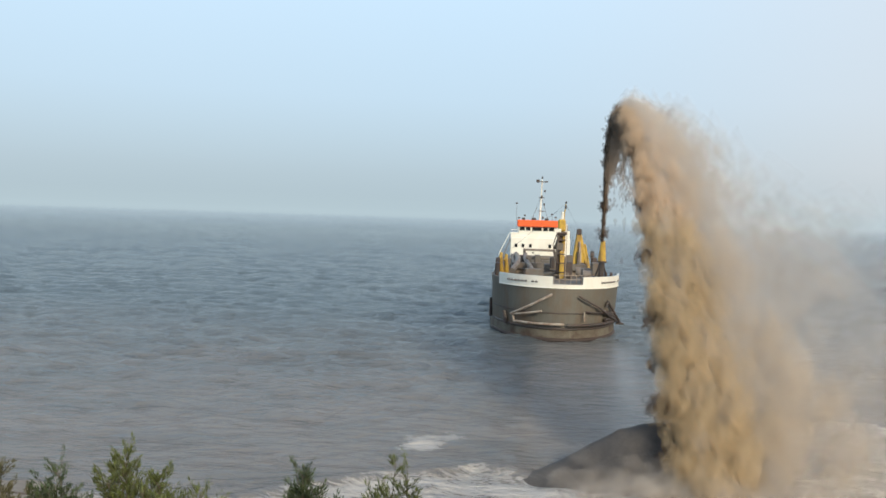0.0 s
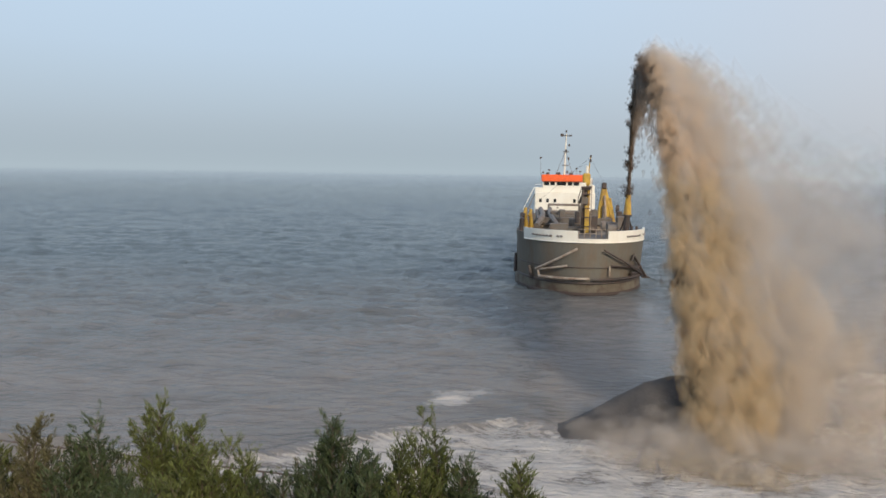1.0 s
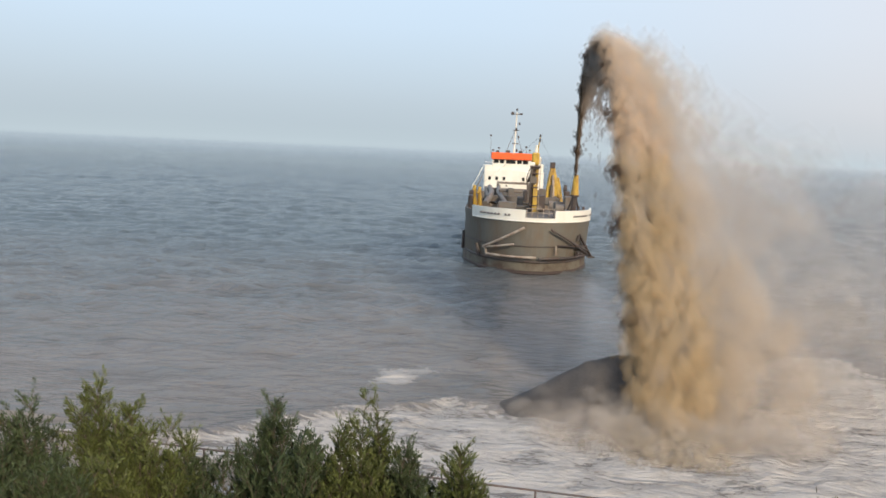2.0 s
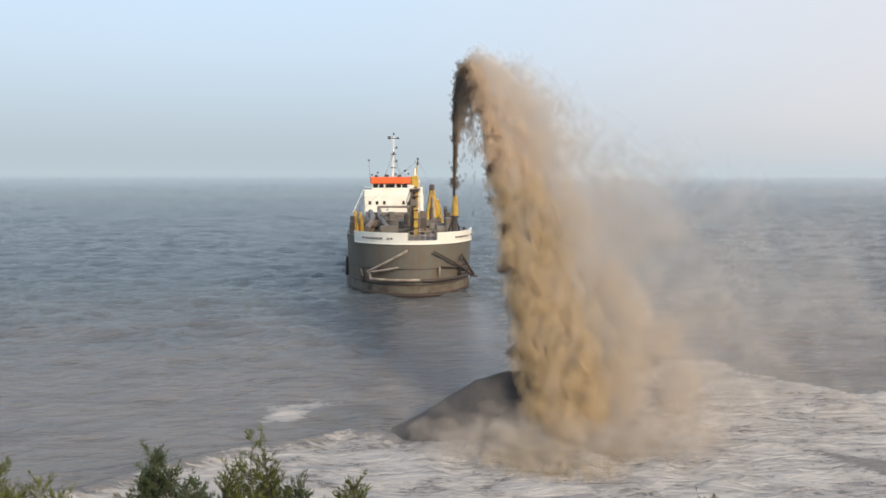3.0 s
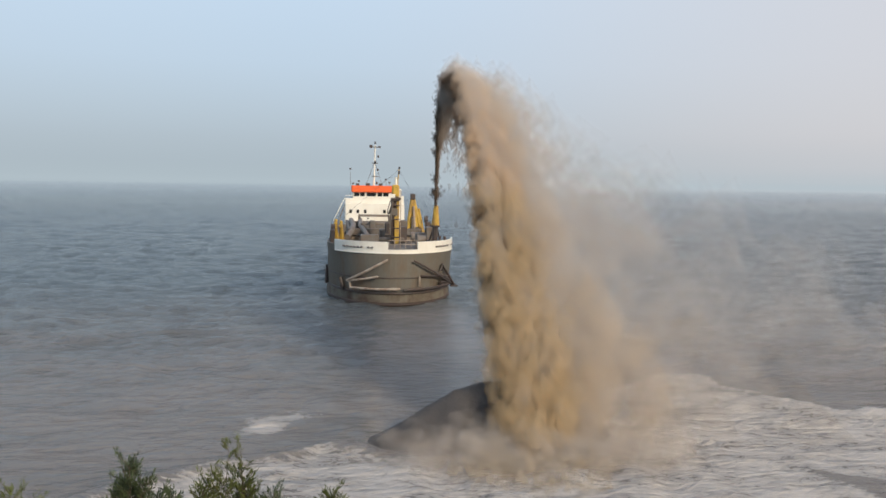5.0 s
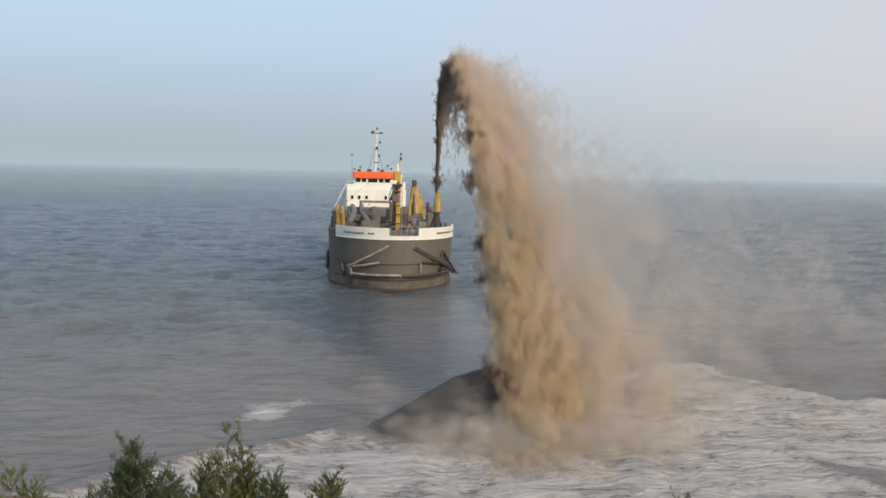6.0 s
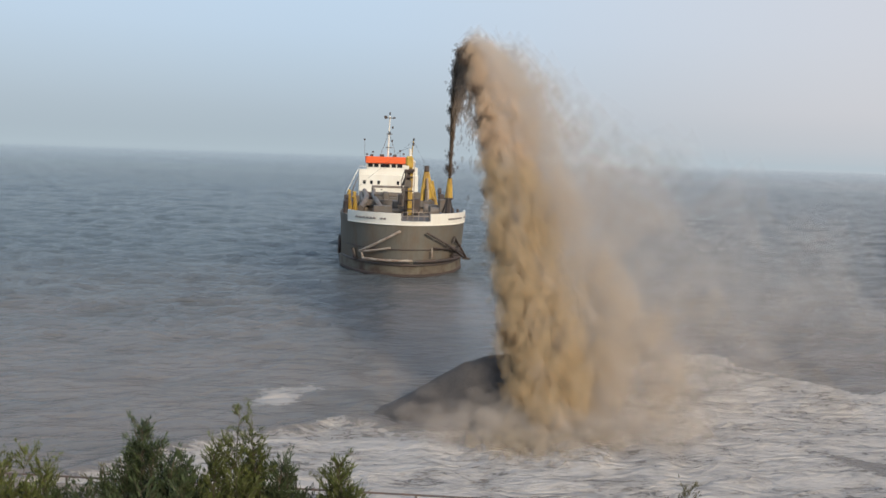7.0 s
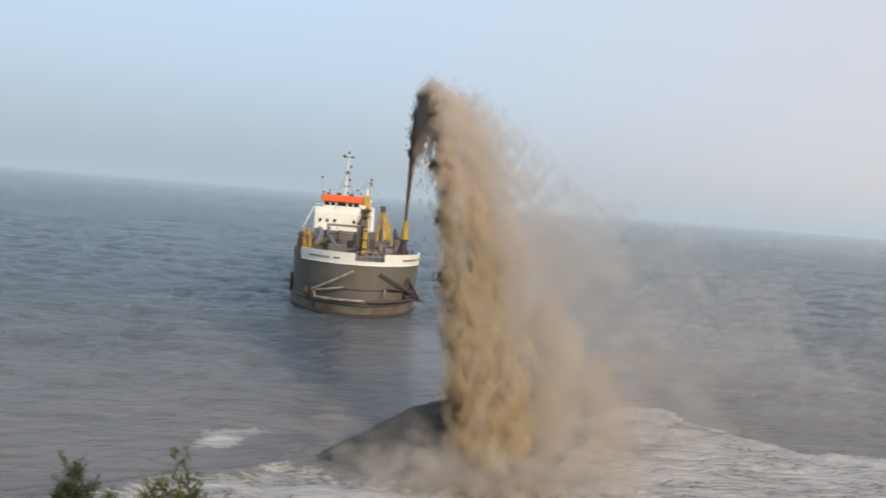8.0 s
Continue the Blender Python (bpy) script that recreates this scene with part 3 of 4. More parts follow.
    part("fender_pad", box(b.x - 0.5, b.x + 0.35, b.y - 0.4, b.y + 0.3, b.z - 0.12, b.z + 0.1, bevel=0.04), M_DARK, SHIP)
    # discharge nozzle and its feed pipe
    part("feed_pipe", path_tube([(4.75, 12, 6.0), (4.8, 6.4, 6.0), (4.86, 5.3, 6.9), (4.88, 5.2, 8.5)], 0.33, 10), M_DARK, SHIP)
    noz = part("nozzle", tube((4.88, 5.2, 8.3), (4.92, 4.95, 10.65), 0.46, 0.24, seg=14), M_YELLOW, SHIP, "yellow tapered discharge nozzle")
    part("flange", tube((4.87, 5.2, 8.24), (4.875, 5.2, 8.42), 0.56, seg=14), M_DARK, noz)
    part("nozzle_strut", tube((4.0, 6.4, 5.6), (4.75, 5.35, 8.2), 0.09), M_DARK, SHIP)
    part("nozzle_strut", tube((5.9, 6.8, 5.6), (5.05, 5.35, 8.2), 0.09), M_DARK, SHIP)
    part("winch", box(2.9, 4.1, 7.2, 8.6, 5.55, 7.4, bevel=0.15), M_STEEL, SHIP)
    part("winch_drum", tube((3.0, 6.9, 6.7), (4.0, 6.9, 6.7), 0.5, seg=14), M_PIPE, SHIP)
    # foredeck guard rail in the gap of the bulwark
    for k in range(6):
        x = -0.65 + 0.6 * k
        part("guard_post", tube((x, hull_y(x, 5.6) + 0.25, 5.6), (x, hull_y(x, 5.6) + 0.25, 7.0), 0.035, seg=6), M_BRACE, SHIP)
    for z in (6.55, 7.0):
        pts = [(x, hull_y(x, 5.6) + 0.25, z) for x in np.linspace(-0.65, 2.35, 6)]
        part("guard_rail", path_tube(pts, 0.03, 6), M_BRACE, SHIP)
    # tall crane column on the foredeck
    crane = part("crane_column", box(0.42, 1.02, 13.6, 14.4, 5.55, 11.6, bevel=0.06), M_DARK, SHIP, "dark crane column with yellow casing")
    part("crane_casing", box(0.80, 1.34, 13.25, 13.58, 5.7, 9.0, bevel=0.05), M_YELLOW, crane)
    part("crane_casing", box(1.06, 1.40, 13.5, 14.2, 9.0, 11.4, bevel=0.05), M_YELLOW, crane)
    part("crane_casing", box(0.50, 1.20, 13.35, 13.58, 9.15, 10.0, bevel=0.06), M_STEEL, crane)
    for z in (6.4, 7.5, 8.6, 10.3, 10.9):
        part("crane_clamp", box(0.36, 1.42, 13.2, 13.62, z, z + 0.16, bevel=0.03), M_DARK, crane)
    part("crane_head", box(0.50, 1.38, 13.3, 14.5, 11.4, 12.9, bevel=0.16), M_YELLOW, crane)
    part("crane_plate", box(0.20, 0.85, 13.1, 13.28, 11.2, 11.75, bevel=0.04), M_WHITE, crane, "white plate on the crane head")
    part("crane_hinge", tube((0.3, 13.2, 11.2), (1.5, 13.2, 11.2), 0.16, seg=10), M_DARK, crane)
    part("crane_lamp", tube((0.95, 13.6, 12.9), (0.97, 13.6, 13.8), 0.20, 0.15, seg=10), M_WHITE, crane)
    part("crane_top", tube((1.15, 13.9, 12.8), (1.35, 13.9, 15.0), 0.08, 0.05), M_YELLOW, crane)
    part("crane_block", box(1.22, 1.46, 13.7, 14.0, 14.2, 14.6, bevel=0.05), M_DARK, crane)
    part("crane_block", box(1.26, 1.48, 13.7, 14.0, 14.8, 15.1, bevel=0.05), M_DARK, crane)
    part("crane_cab", box(-0.35, 0.15, 13.2, 14.2, 6.9, 8.3, bevel=0.1), M_DARK, crane)
    part("crane_ram", tube((0.25, 13.3, 7.6), (0.55, 13.3, 10.9), 0.10, seg=8), M_STEEL, crane)
    part("crane_ladder", tube((1.55, 13.7, 5.6), (1.6, 13.7, 12.2), 0.05), M_BRACE, crane)
    part("crane_hose", path_tube([(0.3, 13.3, 11.0), (-0.05, 13.2, 9.8), (0.1, 13.2, 8.4)], 0.06, 6), M_DARK, crane)
    part("crane_boom", path_tube([(1.0, 14.2, 12.0), (1.3, 24, 10.3), (1.5, 34, 8.7)], 0.22, 6), M_STEEL, SHIP)
    # yellow gallows further aft
    gal = part("gallows_leg", tube((3.35, 25, 5.6), (4.0, 25, 11.2), 0.34, 0.24, seg=6), M_YELLOW, SHIP, "yellow A-frame gallows")
    part("gallows_leg", tube((5.5, 25.4, 5.6), (4.15, 25, 11.2), 0.34, 0.22, seg=6), M_YELLOW, SHIP)
    part("gallows_head", box(3.75, 4.4, 24.6, 25.4, 10.9, 11.7, bevel=0.08), M_DARK, gal)
    bm = bmesh.new()
    for y in (24.85, 25.05):
        bm.faces.new([bm.verts.new(p) for p in ((3.5, y, 7.0), (4.9, y, 7.2), (4.3, y, 10.9), (3.9, y, 10.9))])
    part("gallows_web", bm, M_YELLOW, gal)
    part("gallows_hook", tube((4.0, 24.5, 6.0), (4.05, 24.4, 8.6), 0.18, seg=8), M_STEEL, gal)
    part("gallows_brace", tube((3.6, 25, 7.6), (5.0, 25.2, 7.6), 0.14), M_YELLOW, gal)
    part("gallows_ram", tube((4.4, 24.4, 6.2), (4.15, 24.6, 10.0), 0.16), M_BRACE, gal)
    part("gallows_sheave", tube((5.75, 25.0, 8.2), (6.15, 25.0, 8.2), 0.55, seg=14), M_DARK, gal)
    part("gallows_leg", tube((5.9, 27, 5.6), (5.0, 26.5, 9.6), 0.22, seg=6), M_YELLOW, SHIP)
    # pair of davits by the other rail
    for dx, h in ((-6.3, 8.5), (-5.65, 8.3)):
        d = part("davit", tube((dx + 0.12, 17, 5.6), (dx - 0.05, 16.8, h), 0.36, 0.16, seg=8), M_YELLOW, SHIP)
        part("davit_arm", tube((dx + 0.08, 16.8, h - 0.1), (dx - 0.25, 16.3, h - 0.8), 0.14), M_YELLOW, d)
    part("drag_head_stack", box(-7.0, -6.4, 13.0, 19.0, 5.5, 7.4, bevel=0.15), M_DARK, SHIP)
    part("drag_head_winch", tube((-6.95, 15.5, 7.5), (-6.4, 15.5, 7.5), 0.45, seg=12), M_DARK, SHIP)
    # hopper coaming, gantries, pipes on deck
    for x in (-4.6, 4.6):
        part("hopper_coaming", box(x - 0.2, x + 0.2, 20, 47, 5.5, 7.1, bevel=0.05), M_STEEL, SHIP)
    for y in (20.5, 27.5, 34.5, 41.5):
        part("hopper_bridge", box(-4.6, 4.6, y - 0.35, y + 0.35, 6.3, 7.15, bevel=0.06), M_STEEL, SHIP)
    for y, z in ((23.5, 7.7), (38.0, 8.2)):
        part("cross_beam", box(-3.0, 1.8, y - 0.25, y + 0.25, z - 0.22, z + 0.12, bevel=0.05), M_PIPE, SHIP)
        for x in (-2.9, 1.7):
            part("beam_post", tube((x, y, 6.3), (x, y, z), 0.14), M_STEEL, SHIP)
    part("dredge_pipe", path_tube([(-4.9, 17, 6.2), (-4.2, 20, 7.0), (-3.9, 30, 7.2), (-4.0, 44, 7.2)], 0.38, 10), M_PIPE, SHIP)
    part("dredge_pipe", path_tube([(-2.1, 16, 6.1), (-2.7, 19, 6.9), (-3.0, 26, 7.3), (-2.6, 42, 7.4)], 0.32, 10), M_PIPE, SHIP)
    part("dredge_pipe", path_tube([(-3.4, 14.5, 6.1), (1.9, 14.8, 6.1)], 0.30, 10), M_STEEL, SHIP)
    part("deck_locker", box(-3.4, -1.2, 11.4, 12.6, 5.55, 6.9, bevel=0.1), M_STEEL, SHIP)
    part("deck_locker", box(5.2, 6.4, 18.0, 20.0, 5.55, 7.5, bevel=0.12), M_STEEL, SHIP)
    part("hopper_sand", box(-4.4, 4.4, 20.6, 46.5, 5.2, 6.2, bevel=0.2), M_SAND, SHIP)
    # machinery round the crane, wires, deck clutter
    for x0, x1, y, z, m in ((1.7, 2.6, 16.0, 7.6, M_DARK), (2.2, 3.1, 21.5, 8.2, M_STEEL), (-0.9, -0.2, 15.5, 7.3, M_STEEL), (5.6, 6.3, 22.0, 8.0, M_DARK), (-5.6, -5.0, 21.0, 7.6, M_STEEL), (-1.9, -1.1, 22.0, 8.1, M_STEEL)):
        part("deck_machine", box(x0, x1, y, y + 1.4, 5.55, z, bevel=0.12), m, SHIP)
    for x in (5.9, 6.5):
        part("bollard", tube((x, 9.3, 5.55), (x, 9.3, 6.9), 0.16), M_DARK, SHIP)
    part("hose_reel", tube((2.6, 11.0, 6.7), (3.2, 11.0, 6.7), 0.6, seg=14), M_PIPE, SHIP)
    for a, b in (((1.3, 13.9, 14.8), (4.1, 25, 11.5)), ((0.95, 13.9, 14.0), (0.0, 48.6, 12.7)), ((1.2, 13.6, 14.7), (-5.9, 16.8, 8.3)), ((4.1, 25, 11.5), (3.9, 48.0, 11.8))):
        part("wire", tube(a, b, 0.012, seg=4), M_DARK, SHIP)
    # wheelhouse block at the stern
    hs = part("deckhouse", box(-4.9, 4.8, 48.0, 59.0, 5.5, 9.75, bevel=0.08), M_WHITE, SHIP, "white painted deckhouse")
    for x in (-4.0, -2.85, -1.65, 1.5, 3.6):
        f = part("window", box(x - 0.21, x + 0.21, 47.93, 48.05, 8.15, 8.72), M_GLASS, hs)
    part("lamp_box", box(-1.3, -1.05, 47.8, 48.0, 7.2, 7.4), M_DARK, hs)
    for z in (7.05, 6.55):
        part("house_rail", path_tube([(-4.9, 47.2, z), (4.6, 47.2, z)], 0.045, 6), M_WHITE, hs)
    for k in range(9):
        x = -4.9 + 1.18 * k
        part("rail_post", tube((x, 47.2, 5.6), (x, 47.2, 7.05), 0.04, seg=6), M_WHITE, hs)
    br = part("wheelhouse", box(-3.65, 2.75, 48.6, 55.0, 9.75, 11.75, bevel=0.06), M_WHITE, SHIP, "white wheelhouse under an orange fascia")
    part("fascia", box(-3.85, 2.95, 48.2, 55.3, 11.55, 12.65, bevel=0.08), M_ORANGE, br, "bright orange roof fascia")
    for x, w in ((-3.05, 0.8), (-2.1, 0.72), (-0.65, 1.5), (0.75, 0.72), (1.75, 0.85)):
        part("window", box(x - w / 2, x + w / 2, 48.52, 48.66, 10.92, 11.5), M_GLASS, br)
    part("bridge_wing", box(-4.9, -3.65, 48.3, 51.5, 9.75, 10.55, bevel=0.05), M_WHITE, br)
    part("bridge_wing", box(2.75, 4.75, 48.8, 52.0, 9.75, 11.0, bevel=0.05), M_WHITE, br)
    part("wing_rail", path_tube([(-4.9, 48.4, 11.0), (-3.7, 48.4, 11.0)], 0.04, 6), M_WHITE, br)
    part("stair", tube((-6.8, 46.5, 6.9), (-5.0, 48.5, 10.6), 0.055, seg=6), M_WHITE, SHIP)
    part("stair", tube((-6.3, 46.5, 6.2), (-4.95, 48.5, 9.4), 0.08, seg=6), M_STEEL, SHIP)
    part("vent_post", tube((4.0, 48.0, 9.7), (4.15, 48.0, 12.0), 0.14), M_WHITE, SHIP)
    part("funnel", box(3.2, 4.7, 54, 57, 9.7, 12.2, bevel=0.15), M_WHITE, SHIP)
    # signal mast and aerials
    mast = part("mast", tube((-0.15, 50.5, 12.6), (0.0, 50.5, 19.4), 0.16, 0.10, seg=8), M_WHITE, SHIP, "white signal mast with lamps and radar")
    for z, w in ((19.05, 0.75), (16.4, 0.42), (14.2, 0.5)):
        part("yard", box(-w - 0.05, w + 0.05, 50.35, 50.6, z - 0.07, z + 0.07), M_STEEL, mast)
    part("radar", box(-0.95, -0.45, 50.1, 50.5, 18.9, 19.4, bevel=0.08), M_DARK, mast)
    part("radar", box(0.5, 0.95, 50.1, 50.5, 18.95, 19.2, bevel=0.05), M_DARK, mast)
    for z, x in ((19.75, 0.0), (17.5, 0.5), (16.6, 0.05), (15.3, 0.45), (13.1, 0.3)):
        part("mast_lamp", box(x - 0.14, x + 0.14, 50.1, 50.4, z - 0.2, z + 0.2, bevel=0.05), M_DARK, mast)
    part("mast_stay", tube((-1.5, 51.5, 12.6), (-0.1, 50.6, 16.5), 0.03, seg=5), M_STEEL, mast)
    part("mast_stay", tube((1.3, 51.5, 12.6), (0.0, 50.6, 16.5), 0.03, seg=5), M_STEEL, mast)
    for x, h in ((-4.0, 15.4), (-3.55, 13.0), (-2.6, 13.4), (1.9, 13.7), (2.5, 13.2)):
        a = part("aerial", tube((x, 50, 12.5), (x - 0.1, 50, h), 0.035, 0.02, seg=5), M_STEEL, SHIP)
        part("aerial_head", box(x - 0.25, x + 0.1, 49.9, 50.1, h - 0.12, h + 0.12, bevel=0.04), M_DARK, a)
    for x, w, z in ((-2.9, 0.5, 12.9), (-1.2, 0.7, 12.95), (0.9, 0.6, 12.9)):
        part("roof_box", box(x - w / 2, x + w / 2, 49.0, 49.6, 12.6, z + 0.1, bevel=0.05), M_DARK, SHIP)


build_ship()


# ------------------------------------------------------------------ shrubs on the bank
def leafy(rng, height, width, stems, sparse=1.0):
    """Upright feathery shrub: bare stems that fork, set with sprays of tiny leaves. Returns wood and leaf arrays."""
    wv, wf, lv, lf = [], [], [], []

    def limb(a, b, r0, r1):
        a, b = np.array(a), np.array(b)
        d = (b - a) / (np.linalg.norm(b - a) + 1e-9)
        u = np.cross(d, (0.3, 0.9, 0.1))
        u /= np.linalg.norm(u) + 1e-9
        v = np.cross(d, u)
        k = len(wv)
        for c, r in ((a, r0), (b, r1)):
            for q in range(4):
                wv.append(c + r * (math.cos(q * math.pi / 2) * u + math.sin(q * math.pi / 2) * v))
        for q in range(4):
            wf.append((k + q, k + (q + 1) % 4, k + 4 + (q + 1) % 4, k + 4 + q))

    for s in range(int(stems * 1.5)):
        ang = rng.uniform(0, 2 * math.pi)
        lean = rng.uniform(0.05, 1.0) ** 0.8
        tall = rng.uniform(0.86, 1.02) if s % 5 == 0 else rng.uniform(0.5, 0.92)
        if s < 2:
            lean, tall = 0.12 * (s + 1), 0.97 - 0.03 * s
        top = np.array([math.cos(ang) * lean * width, math.sin(ang) * lean * width, height * (1.02 - 0.34 * lean ** 1.5) * tall])
        p = np.array([math.cos(ang) * 0.15, math.sin(ang) * 0.15, -0.25])
        bend = np.array([rng.uniform(-0.2, 0.2), rng.uniform(-0.2, 0.2), 0])
        pts = [p + (top - p) * t + bend * math.sin(t * 3) for t in np.linspace(0, 1, 7)]
        for k in range(6):
            limb(pts[k], pts[k + 1], 0.026 * (1 - k / 7), 0.026 * (1 - (k + 1) / 7))
        for j in range(int(34 * sparse)):
            t = rng.uniform(0.22, 1.0) ** 0.8
            k = min(5, int(t * 6))
            o = pts[k] + (pts[k + 1] - pts[k]) * (t * 6 - k)
            a2 = rng.uniform(0, 2 * math.pi)
            ln = rng.uniform(0.22, 0.60) * (1.15 - 0.62 * t)
            tip = o + np.array([math.cos(a2) * ln * 0.72, math.sin(a2) * ln * 0.72, ln * rng.uniform(0.6, 1.15)])
            limb(o, tip, 0.006, 0.003)
            for q in range(int(26 * min(1.0, sparse + 0.2))):
                c = o + (tip - o) * rng.uniform(0.15, 1.08) + rng.normal(0, 0.022, 3)
                d = (tip - o) / ln + rng.normal(0, 0.38, 3) + (0, 0, 0.25)
                d /= np.linalg.norm(d)
                u = np.cross(d, rng.normal(0, 1, 3))
                u /= np.linalg.norm(u) + 1e-9
                size = rng.uniform(0.045, 0.095)
                i = len(lv)
                lv.extend((c - u * size * 0.07, c + d * size * 0.55 + u * size * 0.13, c + d * size * 1.3, c + d * size * 0.5 - u * size * 0.13))
                lf.append((i, i + 1, i + 2, i + 3))
    return wv, wf, lv, lf


BANK_FALL = 7.35 / 15.0


def bank_z(y):
    return 11.3 - max(0.0, y - 0.6) * BANK_FALL


def shrub(seed, x, y, top, width, stems, material, label, sparse=1.0):
    rng = np.random.default_rng(seed)
    z = bank_z(y) - 0.15
    top -= 0.18
    root = tagged(new("shrub"), label, "shrub", group="shrubs on the bank")
    root.location = (x, y, z)
    wv, wf, lv, lf = leafy(rng, top - z, width, stems, sparse=sparse)
    raw_mesh("stem", wv, wf, M_BARK, root)
    raw_mesh("crown", lv, lf, material, root)
    return root


GREEN = "dense feathery green seaside shrub on the bank"
DARK = "dark green bushy shrub in front of the railing"
THIN = "thin sparse olive shrub with bare twigs"
for k, (x, y, top, width, stems, material, label, sparse) in enumerate((
    (-6.4, 12.6, 8.55, 1.25, 40, M_LEAF, GREEN, 1.0),
    (-7.4, 13.2, 8.75, 0.8, 20, M_LEAF, GREEN, 1.0),
    (-5.6, 13.0, 7.7, 0.9, 22, M_LEAF_DARK, DARK, 1.0),
    (-4.22, 13.0, 8.7, 0.75, 24, M_LEAF_DARK, DARK, 1.0),
    (-3.5, 12.6, 8.35, 1.0, 34, M_LEAF_DARK, DARK, 1.0),
    (-2.8, 12.8, 8.45, 0.85, 26, M_LEAF, GREEN, 1.0),
    (-2.42, 13.1, 8.85, 0.6, 18, M_LEAF, GREEN, 0.8),
    (-1.75, 13.2, 8.15, 0.75, 20, M_LEAF_DARK, DARK, 1.0),
    (-0.92, 13.0, 8.2, 0.5, 18, M_LEAF, GREEN, 1.0),
    (-1.3, 12.4, 7.4, 0.8, 20, M_LEAF_DARK, DARK, 1.0),
    (-4.9, 13.4, 7.95, 0.35, 7, M_LEAF_DRY, THIN, 0.5),
    (-8.6, 13.0, 8.35, 1.0, 26, M_LEAF_DARK, DARK, 1.0),
    (-9.8, 13.2, 8.3, 0.9, 20, M_LEAF_DRY, THIN, 0.8),
    (-11.2, 13.0, 8.5, 1.1, 26, M_LEAF, GREEN, 1.0),
    (-7.3, 11.8, 7.8, 1.2, 28, M_LEAF_DARK, DARK, 1.0),
    (-4.6, 11.8, 7.2, 1.1, 24, M_LEAF_DARK, DARK, 1.0),
    (5.0, 13.2, 7.65, 0.28, 5, M_LEAF_DRY, THIN, 0.45),
    (6.65, 13.0, 7.35, 0.25, 4, M_LEAF_DRY, THIN, 0.45),
    (8.8, 13.0, 7.75, 0.45, 12, M_LEAF_DARK, DARK, 0.9),
    (10.4, 13.0, 7.75, 0.55, 14, M_LEAF_DARK, DARK, 0.8),
    (11.6, 13.2, 7.6, 0.6, 14, M_LEAF_DARK, DARK, 0.9),
    (1.0, 13.4, 6.9, 0.3, 5, M_LEAF_DRY, THIN, 0.4),
    (3.3, 13.4, 6.85, 0.3, 5, M_LEAF_DRY, THIN, 0.4),
)):
    shrub(100 + k, x, y, top, width, stems, material, label, sparse)

# ------------------------------------------------------------------ jet of sand and water
NOZZLE = Vector((5.22, 91.75, 10.6))


def stream(t):
    """Middle of the stream t seconds after it leaves the nozzle."""
    t = np.asarray(t, float)
    y = 91.75 - 15.05 * t
    z = 10.6 + 14.66 * t - 4.905 * t * t
    x = np.interp(t, (0, 0.4, 0.8, 1.3, 1.8, 2.3, 2.9, 3.3, 3.65, 4.2), (5.22, 4.98, 4.72, 4.72, 4.95, 5.15, 5.45, 6.0, 6.6, 7.6))
    return np.stack([x, y, z], -1)


def stream_width(t):
    return np.interp(t, (0, 0.4, 1.0, 1.5, 2.0, 2.8, 3.65), (0.11, 0.20, 0.36, 0.48, 0.58, 0.85, 1.30))


TETRA = np.array([(0, 1, 2), (0, 3, 1), (1, 3, 2), (2, 3, 0)])


def specks(name, centres, sizes, material, parent, rng, long=1.0):
    """Many tiny grains and drops in one mesh."""
    n = len(centres)
    v = rng.normal(0, 1, (n, 4, 3))
    v /= np.linalg.norm(v, axis=2, keepdims=True)
    v *= sizes[:, None, None]
    v[:, :, 2] *= long
    v += centres[:, None, :]
    f = TETRA[None] + 4 * np.arange(n)[:, None, None]
    return raw_mesh(name, v.reshape(-1, 3), f.reshape(-1, 3), material, parent)


OCTA_V = np.array([(1, 0, 0), (0, 1, 0), (-1, 0, 0), (0, -1, 0), (0, 0, 1), (0, 0, -1)], float)
OCTA_F = np.array([(0, 1, 4), (1, 2, 4), (2, 3, 4), (3, 0, 4), (1, 0, 5), (2, 1, 5), (3, 2, 5), (0, 3, 5)])


def wisps(name, centres, sizes, material, parent, rng, long=1.3):
    """Soft cloud of a great many thin overlapping wisps in one mesh."""
    n = len(centres)
    a = rng.uniform(0, 2 * math.pi, n)
    v = OCTA_V[None] * rng.uniform(0.55, 1.35, (n, 6, 1)) + rng.normal(0, 0.22, (n, 6, 3))
    ca, sa = np.cos(a)[:, None], np.sin(a)[:, None]
    v = np.stack([v[:, :, 0] * ca - v[:, :, 1] * sa, v[:, :, 0] * sa + v[:, :, 1] * ca, v[:, :, 2] * long], -1)
    v = v * sizes[:, None, None] + centres[:, None, :]
    f = OCTA_F[None] + 6 * np.arange(n)[:, None, None]
    return raw_mesh(name, v.reshape(-1, 3), f.reshape(-1, 3), material, parent, smooth=True)


JET = tagged(new("sand_jet"), "arching jet of brown sand and water falling into the sea", "jet of sand", kind="stuff")
SECTIONS = []
CLUMPS = []


